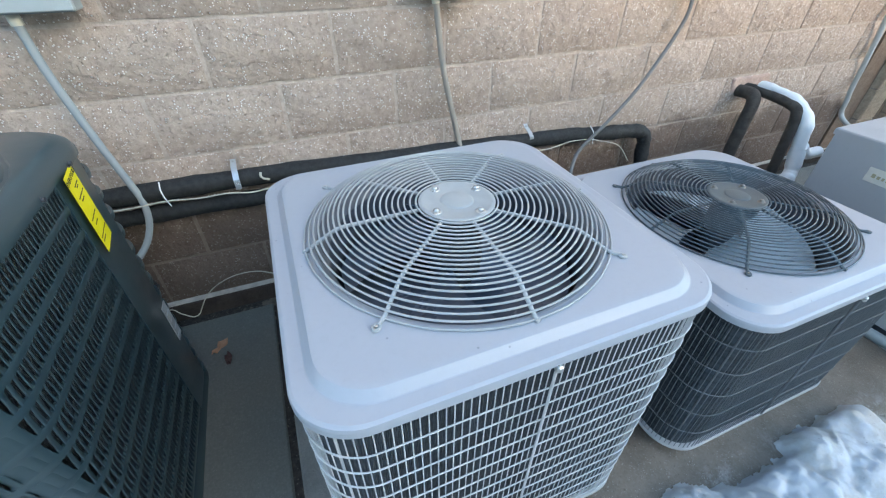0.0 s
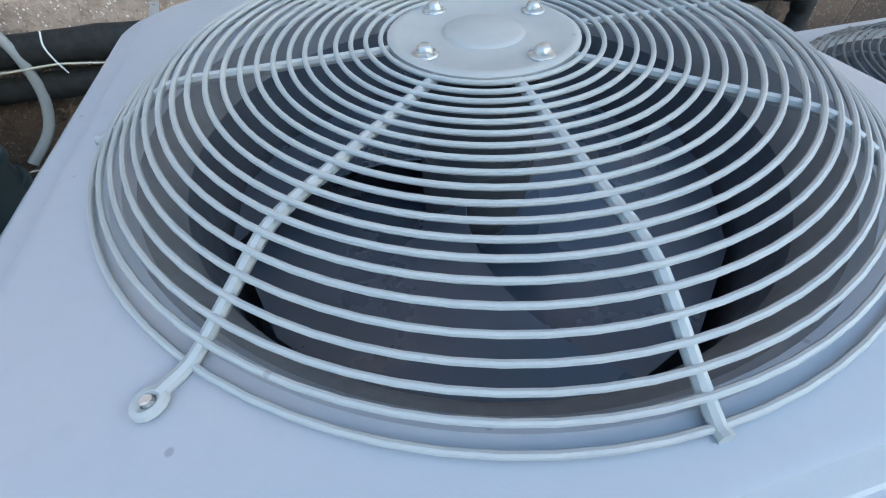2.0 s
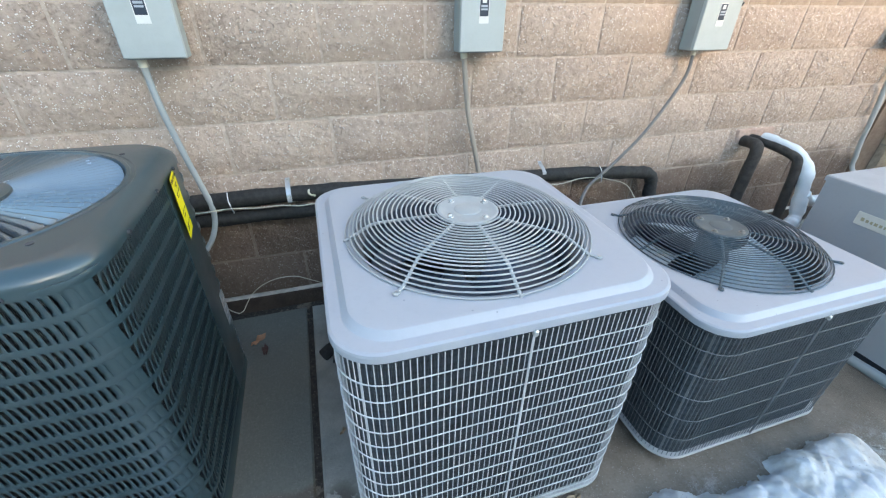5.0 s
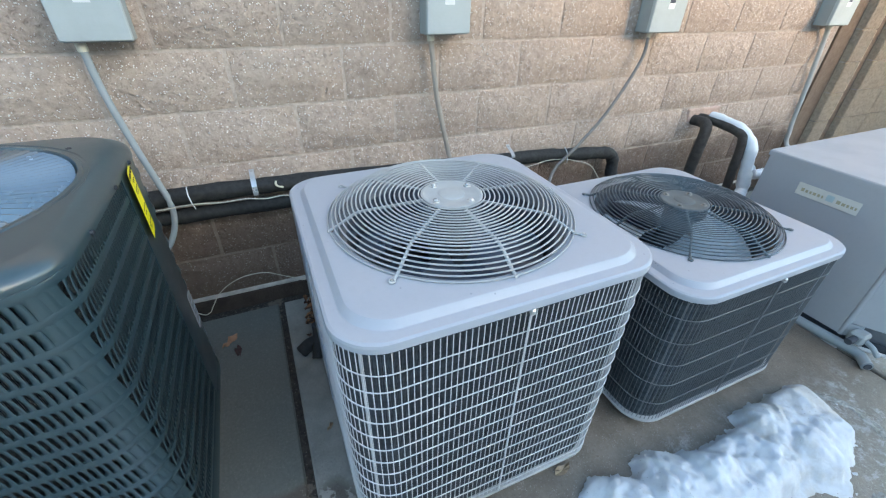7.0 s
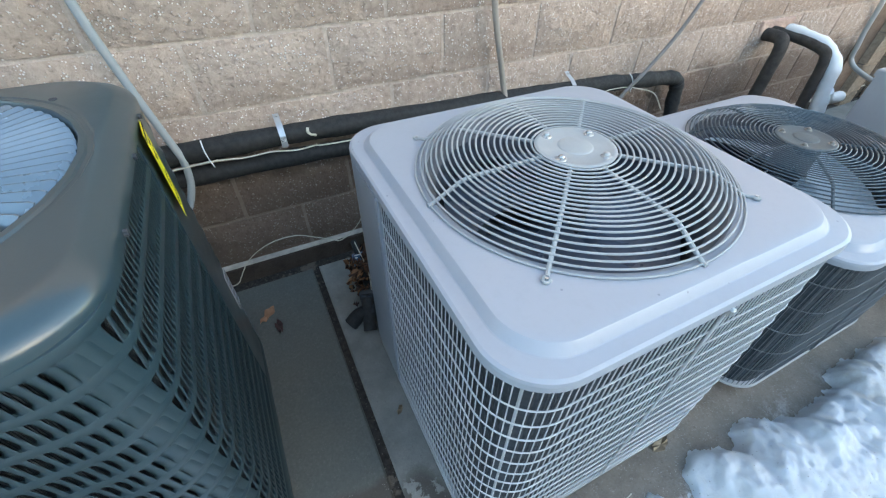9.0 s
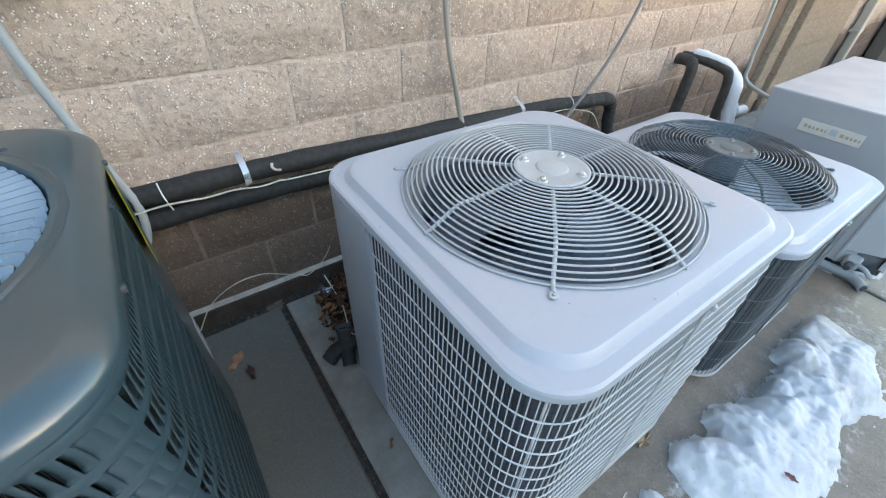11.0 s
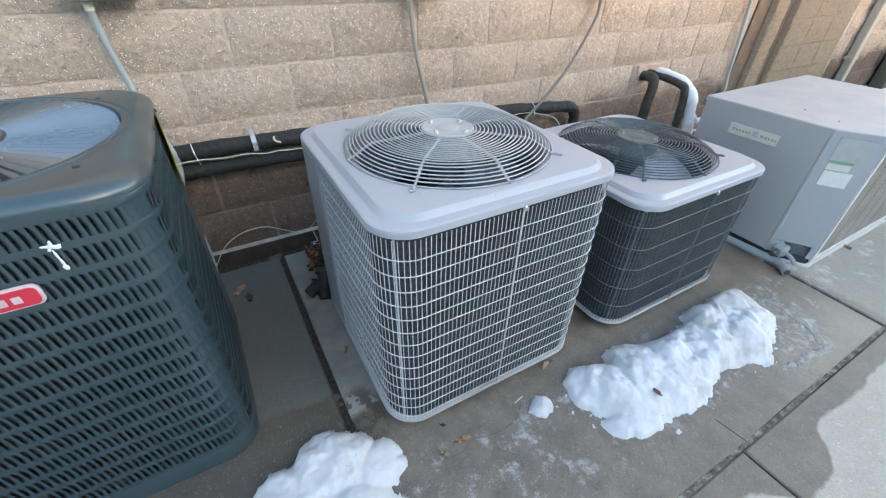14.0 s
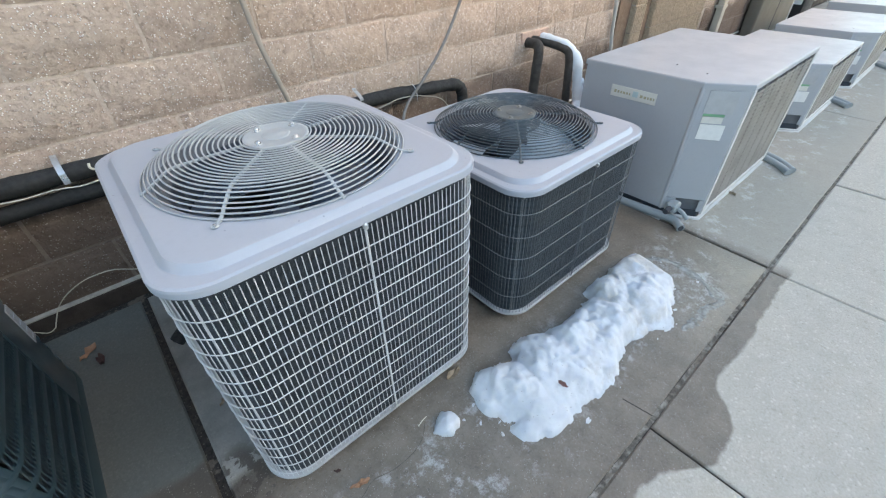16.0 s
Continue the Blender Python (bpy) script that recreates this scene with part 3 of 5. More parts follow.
def wire_condenser(label, at, h, lid_mat, wire_mat, guard_mat, coil_mat, wire_step, row_step, row_top, pan_mat, panel_mat, blade_turn, rings=20, blade_mat=None, group="round-cornered condensers", hub_mat=None, sweep=110, blade_depth=0.085, shroud_mat=None):
    """h: height of the lid's raised field above the ground under the unit."""
    hub_mat = hub_mat or guard_mat
    u = thing("air_conditioner_condenser", label, "air conditioner", group, at=at)
    zb, zt, lf = 0.048, h - 0.047, 0.009          # top of the base pan, foot of the lid
    # lid
    fine = lambda half, r: rrect(half, r, arc=14, side=24)
    out = fine(0.393, 0.105)
    rings_ = [lift(fine(0.388, 0.10), zt + lf), lift(out, zt + lf), lift(out, zt + 0.022), lift(fine(0.3915, 0.104), zt + 0.0275), lift(fine(0.386, 0.10), zt + 0.0305),
              lift(fine(0.3645, 0.0985), zt + 0.0313), lift(fine(0.3625, 0.0975), zt + 0.0322), lift(fine(0.3525, 0.0915), zt + 0.0440), lift(fine(0.350, 0.0905), zt + 0.0461), lift(fine(0.3465, 0.0900), zt + 0.0469),
              lift(fine(0.34, 0.09), zt + 0.047)]
    base = fine(0.34, 0.09)
    rings_ += [lift(as_circle(base, 0.316), zt + 0.047), lift(as_circle(base, 0.309), zt + 0.044), lift(as_circle(base, 0.304), zt + 0.034)]
    lid = part("lid", mesh_of(loft(rings_), "lid", lid_mat, True, 16), None, u, "pressed sheet-metal lid with a raised field")
    base2 = fine(0.34, 0.09)
    part("shroud", loft([lift(as_circle(base2, 0.3045), zt + 0.0345), lift(as_circle(base2, 0.297), zt + 0.026), lift(as_circle(base2, 0.289), zt + 0.012), lift(as_circle(base2, 0.284), zt - 0.004)]), shroud_mat or M_SHROUD, u, "fan shroud funnel")
    part("inner_drum", loft([lift(as_circle(base2, 0.284), zt - 0.004), lift(as_circle(base2, 0.282), zt - 0.06), lift(as_circle(base2, 0.30), zt - 0.24), lift(as_circle(base2, 0.01), zt - 0.24)]), M_DRUM, u)
    # fan
    fan = part("fan_hub", cylinder((0, 0, zt - 0.10), (0, 0, zt - 0.02), 0.062, 24), M_DARK, u)
    fan_me = fan_blade_mesh(blade_mat or M_BLADE, sweep)
    for k in range(4):
        part("fan_blade", fan_me, None, fan, m=pose(0, 0, zt - blade_depth, 0, 0, blade_turn + 90 * k))
    part("motor", cylinder((0, 0, zt - 0.02), (0, 0, zt + 0.075), 0.055, 24), M_DARK, u)
    # fan guard: rings, spokes, hub
    guard = part("guard_hub", loft([lift([(r * math.cos(2 * math.pi * k / 40), r * math.sin(2 * math.pi * k / 40)) for k in range(40)], h - 0.002 + z) for r, z in
                                    ((0.079, 0.043), (0.083, 0.045), (0.083, 0.049), (0.080, 0.0505), (0.074, 0.0505), (0.071, 0.049), (0.036, 0.049), (0.034, 0.0505), (0.032, 0.0512), (0.001, 0.0512))], cap_last=True), hub_mat, u, "round pressed hub plate of the fan guard")
    for k in range(4):
        a = radians(26 + 90 * k)
        part("hub_screw", loft([lift([(0.065 * math.cos(a) + r * math.cos(2 * math.pi * j / 14), 0.065 * math.sin(a) + r * math.sin(2 * math.pi * j / 14)) for j in range(14)], h - 0.002 + z) for r, z in
                                ((0.0115, 0.0495), (0.0105, 0.0508), (0.007, 0.0515), (0.0066, 0.0535), (0.0058, 0.0558), (0.004, 0.0572), (0.001, 0.0576))], cap_last=True), M_SCREW if hub_mat is M_WIRE_G else M_SCREW_D, guard)
    radii = [0.0885 + (0.240 - 0.0885) * k / (rings - 8) for k in range(rings - 7)] + [0.240 + 0.0107 * k for k in range(1, 9)]
    for R in radii:
        part("guard_ring", ring_mesh("guard_ring", R, dome_z(min(R, 0.33), h), 0.0021, guard_mat), None, u)
    for k in range(8):
        diag = k % 2 == 1
        end = 0.343 if diag else 0.331
        pts = [(R, 0, dome_z(R, h) - 0.004) for R in (0.070, 0.10, 0.14, 0.18, 0.22, 0.236, 0.25, 0.263, 0.2845, 0.305)] + [(0.324, 0, h + 0.0035), (end, 0, h + 0.0035)]
        m = pose(0, 0, 0, 0, 0, 45 * k)
        spoke = part("spoke", tube(pts, 0.0041, 8, steps=3), guard_mat, u, m=m)
        if diag:
            foot = tube([(0.348 + 0.0064 * math.cos(2 * math.pi * j / 16), 0.0056 * math.sin(2 * math.pi * j / 16), h + 0.0033) for j in range(16)], 0.0030, 7, steps=0, closed=True)
            part("foot", foot, guard_mat, spoke)
            part("screw", cylinder((0.348, 0, h + 0.0005), (0.348, 0, h + 0.0075), 0.0036, 10, r2=0.0028), M_SCREW if hub_mat is M_WIRE_G else M_SCREW_D, spoke)
    # coil and base pan
    c = rrect(0.3735, 0.094)
    part("coil", loft([lift(c, zb - 0.004), lift(c, zt + 0.004)]), coil_mat, u, "dark dusty condenser coil")
    p0, p1 = rrect(0.372, 0.10), rrect(0.3905, 0.1055)
    part("base_pan", loft([lift(p0, 0.036), lift(p1, 0.039), lift(p1, zb), lift(rrect(0.3885, 0.1045), zb + 0.0015), lift(rrect(0.34, 0.07), zb + 0.001)], cap_first=True, cap_last=True), pan_mat, u)
    for sx in (-1, 1):
        for sy in (-1, 1):
            part("rubber_foot", cylinder((0.28 * sx, 0.28 * sy, 0.0), (0.28 * sx, 0.28 * sy, 0.036), 0.035, 16), M_BLACK, u)
    # wire guard round the coil: from the left side behind the panel, over the front, to the right side
    g = rrect(0.3855, 0.100, arc=14, side=8)
    s_left = next(i for i, (x, y) in enumerate(g) if x < -0.385 and y < 0.285)
    order = g[s_left:] + g[:s_left]
    y_start = 0.135
    pts = along(order, wire_step, order[0][1] - y_start + 0.018, None)
    last = next((i for i, (p, n) in enumerate(pts) if i > 20 and p.x > 0.2 and p.y > 0.33), len(pts))
    pts = pts[:last]
    bmw = cylinder((0, 0, zb), (0, 0, zt - 0.002), 0.0012, 5)
    wire_me = mesh_of(bmw, "guard_wire", wire_mat)
    for p, n in pts:
        part("guard_wire", wire_me, None, u, m=Matrix.Translation((p.x, p.y, 0)))
    dense = [tuple(p) for p, n in along(order, 0.012, order[0][1] - y_start + 0.012, None)]
    cut = next((i for i, p in enumerate(dense) if i > 20 and p[0] > 0.2 and p[1] > 0.33), len(dense))
    dense = dense[:cut]
    z = row_top
    while z > zb + 0.012:
        k = 1.004
        part("guard_band", tube([(x * k, y * k, z) for x, y, _ in dense], 0.0016, 5, steps=0), wire_mat, u)
        z -= row_step
    # vertical tie straps with a clip under the lid
    for px, py in ((-0.345, -0.347), (0.006, -0.3895), (0.345, -0.347)):
        strap = part("tie_strap", cylinder((px, py, zb), (px, py, zt + 0.004), 0.0029, 7), wire_mat, u)
        part("clip", box(px - 0.006, px + 0.006, py - 0.010, py + 0.003, zt - 0.004, zt + 0.012, 0.003), M_SCREW, strap)
    # corner service panel and back
    pan = [(-0.389, 0.135), (-0.389, 0.285)] + [(-0.285 - 0.104 * math.cos(radians(a)), 0.285 + 0.104 * math.sin(radians(a))) for a in range(10, 100, 10)] + [(0.25, 0.389)]
    bm = bmesh.new()
    lo, hi = [bm.verts.new((x, y, zb + 0.03)) for x, y in pan], [bm.verts.new((x, y, zt + 0.004)) for x, y in pan]
    for k in range(len(pan) - 1):
        bm.faces.new((lo[k], lo[k + 1], hi[k + 1], hi[k]))
    bm.normal_update()
    bmesh.ops.solidify(bm, geom=bm.faces[:], thickness=0.004)
    part("service_panel", bm, panel_mat, u, "smooth sheet-metal corner panel")
    part("panel_trim", box(-0.393, -0.385, 0.119, 0.134, zb, zt, 0.002), lid_mat, u)
    return u


UZ = 0.017
M_HUB_D = painted("dark_hub", (0.085, 0.105, 0.112), 0.5, (0.1, 0.1, 0.1), 0.3)
unit_grey = wire_condenser("large light-grey condenser with a pale wire guard round its dark coil", (0.697, -0.842, UZ), 0.833 - UZ, M_LID, M_WIRE_L, M_WIRE_G, M_COIL,
                           0.0138, 0.0495, 0.729 - UZ, M_PAN, M_LID, 20)
unit_dark = wire_condenser("lower light-grey condenser with a black wire guard and black fan grille", (1.640, -0.855, UZ), 0.648 - UZ, M_LID, M_WIRE_D, M_GUARD_D, M_COIL_D,
                           0.0136, 0.0955, 0.538 - UZ, M_PAN, M_WIRE_D, -38, hub_mat=M_HUB_D, blade_mat=M_BLADE_B, sweep=66, blade_depth=0.048, shroud_mat=M_DARK)


# ---- charcoal condenser with louvred sides ----
def louvre_condenser(label, at):
    u = thing("air_conditioner_condenser", label, "air conditioner", "condensers along the wall", at=at)
    H, W = 0.908, 0.380           # top of the sides, half width
    # lid: rounded skirt, soft shoulder, sunk ring, then the ribbed fan opening
    L = lambda half, r, z: lift(rrect(half, r, arc=12), z)
    rr = rrect(0.354, 0.13, arc=12)
    rings_ = [L(0.380, 0.125, H - 0.008), L(0.385, 0.13, H - 0.008), L(0.386, 0.13, H + 0.010), L(0.383, 0.13, H + 0.020), L(0.375, 0.13, H + 0.029), L(0.360, 0.13, H + 0.038),
              L(0.354, 0.13, H + 0.040)]
    rings_ += [lift(as_circle(rr, 0.3535), H + 0.0405), lift(as_circle(rr, 0.350), H + 0.038), lift(as_circle(rr, 0.343), H + 0.038), lift(as_circle(rr, 0.340), H + 0.041),
               lift(as_circle(rr, 0.332), H + 0.042), lift(as_circle(rr, 0.3295), H + 0.038), lift(as_circle(rr, 0.328), H - 0.02)]
    lid = part("lid", loft(rings_), M_CHAR, u, "charcoal painted sheet-metal lid")
    hub = part("hub_plate", loft([lift([(r * math.cos(2 * math.pi * k / 48), r * math.sin(2 * math.pi * k / 48)) for k in range(48)], H + z) for r, z in
                                  ((0.104, 0.020), (0.109, 0.038), (0.107, 0.042), (0.098, 0.044), (0.001, 0.045))], cap_last=True), M_CHAR, u)
    for px, py in ((0.02, 0.035), (0.055, -0.015), (-0.05, 0.0), (-0.01, -0.05)):
        part("screw", cylinder((px, py, H + 0.042), (px, py, H + 0.051), 0.006, 8, r2=0.004), M_COND, hub)
    bm = bmesh.new()
    prof = [(-0.27, -0.0085), (0.24, 0.0060), (0.29, 0.0062)]
    rows = []
    for r, s in ((0.104, 0.45), (0.16, 0.65), (0.22, 0.85), (0.30, 1.1), (0.318, 1.1), (0.3235, 0.7)):
        pitch = 2 * math.pi * r / 76
        rows.append([bm.verts.new((r, p[0] * pitch, H + 0.034 + p[1] * s)) for p in prof])
    for a, b in zip(rows, rows[1:]):
        for k in range(len(prof) - 1):
            bm.faces.new((a[k], a[k + 1], b[k + 1], b[k]))
    bm.normal_update()
    bmesh.ops.solidify(bm, geom=bm.faces[:], thickness=0.0012)
    rib_me = mesh_of(bm, "rib", M_RIB, True, 12)
    for k in range(76):
        part("rib", rib_me, None, lid, m=pose(0, 0, 0, 0, 0, 360 * k / 76))
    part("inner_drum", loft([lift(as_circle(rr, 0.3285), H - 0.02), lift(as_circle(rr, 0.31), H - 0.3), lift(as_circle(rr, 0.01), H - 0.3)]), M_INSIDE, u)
    for px, py in ((0.262, 0.250), (-0.262, 0.250), (0.268, -0.268)):
        part("lid_screw", cylinder((px, py, H + 0.037), (px, py, H + 0.042), 0.007, 8), M_DARK, lid)
    for px, py, nx, ny in ((0.384, 0.21, 1, 0), (0.384, 0.04, 1, 0), (0.384, -0.18, 1, 0), (0.26, -0.384, 0, -1), (0.10, -0.384, 0, -1), (-0.12, -0.384, 0, -1)):
        part("lid_screw", cylinder((px, py, H + 0.0), (px + 0.007 * nx, py + 0.007 * ny, H + 0.0), 0.0055, 8), M_DARK, lid)
    # sides: solid bands between rows of pressed louvres
    loop = rrect(W, 0.10, arc=14, side=10)
    inner = rrect(W - 0.024, 0.085)
    part("coil", loft([lift(inner, 0.05), lift(inner, H - 0.02)]), M_COIL_C, u)
    n_rows, z_lo = 14, 0.075
    step = (H - 0.004 - z_lo) / n_rows
    band_h = 0.0165
    for k in range(n_rows + 1):
        z = z_lo + k * step
        a, b = rrect(W, 0.10, arc=14, side=10), rrect(W + 0.0006, 0.10, arc=14, side=10)
        part("band", loft([lift(rrect(W - 0.006, 0.096, arc=14, side=10), z - band_h / 2), lift(a, z - band_h / 2), lift(b, z - band_h / 2 + 0.003), lift(b, z + band_h / 2 - 0.003), lift(a, z + band_h / 2), lift(rrect(W - 0.006, 0.096, arc=14, side=10), z + band_h / 2)]), M_CHAR, u)
    pts = along(loop, 0.0148)
    closed = [(-0.0078, -0.0012), (-0.003, 0.0002), (0.0, 0.0006), (0.0060, 0.0002), (0.0100, -0.0014), (0.0146, -0.0050)]
    side_cols = [(0.0, -0.0006), (0.0006, 0.0004), (0.0028, 0.0003), (0.0062, -0.0012), (0.0100, -0.0036)]
    open_cols = [(0.0, -0.0004), (0.0006, 0.0005), (0.0046, 0.0002), (0.0080, -0.0015), (0.0108, -0.0045), (0.0128, -0.0082)]
    for k in range(n_rows):
        z0, z1 = z_lo + k * step + band_h / 2 - 0.001, z_lo + (k + 1) * step - band_h / 2 + 0.001
        verts, faces = [], []
        levels = [(0.0, 0.25), (0.12, 0.8), (0.3, 1.0), (0.7, 1.0), (0.88, 0.8), (1.0, 0.25)]
        for p, n in pts:
            if n.x > 0.9 and p.y > 0.122 or n.x < -0.9 and p.y > 0.19 or p.y > 0.30:
                continue
            t = Vector((n.y, -n.x, 0)) * (1 if -n.y >= 0.42 else -1)
            cols = closed if n.x > 0.56 and -n.y > 0.40 else side_cols if n.x > 0.7 else open_cols
            b0 = len(verts)
            for f, open_ in levels:
                for a, d in cols:
                    q = p + t * (a * (1.3 - 0.3 * open_) + 0.0052 * (f - 0.5)) + n * (d * open_)
                    verts.append((q.x, q.y, z0 + (z1 - z0) * f))
            for i in range(len(levels) - 1):
                for j in range(len(cols) - 1):
                    v = b0 + i * len(cols) + j
                    faces.append((v, v + 1, v + 1 + len(cols), v + len(cols)))
        me = bpy.data.meshes.new("louvre_strip")
        me.from_pydata(verts, [], faces)
        me.materials.append(M_CHAR)
        for f in me.polygons:
            f.use_smooth = True
        tagged(part("louvre_strip", me, None, u), kind="stuff")
    # smooth corner post on the service side, at the back
    post = [(W + 0.002, 0.118), (W + 0.002, 0.272)] + [(0.272 + 0.102 * math.cos(radians(a)), 0.272 + 0.102 * math.sin(radians(a))) for a in range(10, 100, 10)] + [(-0.272 - 0.102 * math.sin(radians(a)), 0.272 + 0.102 * math.cos(radians(a))) for a in range(0, 100, 10)] + [(-W - 0.002, 0.185)]
    bm = bmesh.new()
    lo, hi = [bm.verts.new((x, y, 0.05)) for x, y in post], [bm.verts.new((x, y, H)) for x, y in post]
    for k in range(len(post) - 1):
        bm.faces.new((lo[k], lo[k + 1], hi[k + 1], hi[k]))
    bm.normal_update()
    bmesh.ops.solidify(bm, geom=bm.faces[:], thickness=0.004)
    part("service_panel", bm, M_CHAR, u, "smooth charcoal corner panel")
    part("base_pan", loft([lift(rrect(W - 0.01, 0.10), 0.0), lift(rrect(W + 0.003, 0.102), 0.002), lift(rrect(W + 0.003, 0.102), 0.056), lift(rrect(W - 0.002, 0.10), 0.066)], cap_first=True, cap_last=True), M_CHAR, u)
    # red maker's badge: rounded plate, pale rim, pale bars
    bd = part("badge", loft([[(x, -W - 0.004 - d, z) for x, z in rrect(w, 0.013, hgt, arc=5, side=2)] for w, hgt, d in ((0.100, 0.0235, 0.0), (0.100, 0.0235, 0.005), (0.098, 0.0215, 0.0065))], cap_last=True), M_PALE, u, "red rounded badge with a pale rim and pale bars", m=Matrix.Translation((0.054, 0, 0.764)))
    part("badge_face", loft([[(x, -W - 0.0095 - d, z) for x, z in rrect(w, 0.011, hgt, arc=5, side=2)] for w, hgt, d in ((0.0955, 0.019, 0.0), (0.0955, 0.019, 0.003))], cap_last=True), M_RED, bd)
    for k in range(7):
        part("bar", box(-0.074 + k * 0.0215, -0.060 + k * 0.0215, -W - 0.0142, -W - 0.0120, -0.009, 0.007 if k not in (0, 3) else 0.012, 0.0009), M_PALE, bd)
    # splash of bird lime over two rows of louvres
    bm = bmesh.new()
    for (x, z, rx, rz, tilt) in ((0.0, 0.0, 0.0065, 0.0055, 0), (0.002, 0.006, 0.003, 0.007, 10), (-0.007, 0.001, 0.008, 0.0028, 14), (0.007, -0.003, 0.0085, 0.0045, 18), (0.012, -0.001, 0.004, 0.0028, -25),
                                 (-0.004, -0.007, 0.003, 0.0035, 30), (0.001, -0.020, 0.0022, 0.013, -4), (0.003, -0.037, 0.0026, 0.010, -6), (0.004, -0.050, 0.0046, 0.0062, 0), (0.001, -0.047, 0.0025, 0.003, 0)):
        bmesh.ops.create_icosphere(bm, subdivisions=2, radius=1.0, matrix=pose(x, 0, z, 0, tilt, 0) @ Matrix.Diagonal((rx, 0.002, rz, 1)))
    part("bird_lime", bm, M_TAPE, u, "white splash of bird lime", m=Matrix.Translation((0.202, -W - 0.003, 0.851)))
    # yellow energy label on the corner post
    card = part("energy_label", box(W + 0.0049, W + 0.0055, 0.105, 0.205, 0.712, 0.904), M_YELLOW, u, "yellow energy label card with black print", m=Matrix.Translation((W + 0.007, 0.181, 0)) @ pose(0, 0, 0, 0, 0, 8.0) @ Matrix.Translation((-W - 0.0045, -0.155, 0)))
    fc = bpy.data.curves.new("heading", "FONT")
    fc.body, fc.size, fc.align_x, fc.align_y = "ENERGYGUIDE", 0.0155, "CENTER", "CENTER"
    fc.extrude = 0.0002
    fo = new("heading", fc)
    fo.data.materials.append(M_INK)
    fo.parent = card
    fo.matrix_basis = Matrix.Translation((W + 0.0060, 0.155, 0.889)) @ pose(0, 0, 0, 90, 0, 90)
    for z, y0, y1 in ((0.868, 0.14, 0.18), (0.862, 0.15, 0.17), (0.845, 0.125, 0.185), (0.835, 0.135, 0.165), (0.79, 0.12, 0.18), (0.775, 0.13, 0.16), (0.745, 0.115, 0.19), (0.735, 0.115, 0.15)):
        part("print", box(W + 0.0056, W + 0.0062, y0, y1, z, z + 0.0025), M_INK, card, smooth=False)
    rp = part("rating_plate", box(W + 0.003, W + 0.0055, 0.235, 0.275, 0.28, 0.42), M_FILM, u, "small grey rating plate")
    for k in range(4):
        part("print", box(W + 0.0056, W + 0.0062, 0.24, 0.27, 0.295 + 0.03 * k, 0.298 + 0.03 * k), M_PRINT, rp, smooth=False)
    return u


unit_char = louvre_condenser("charcoal condenser with louvred sides, ribbed round top and red badge", (-0.462, -0.652, 0.018))


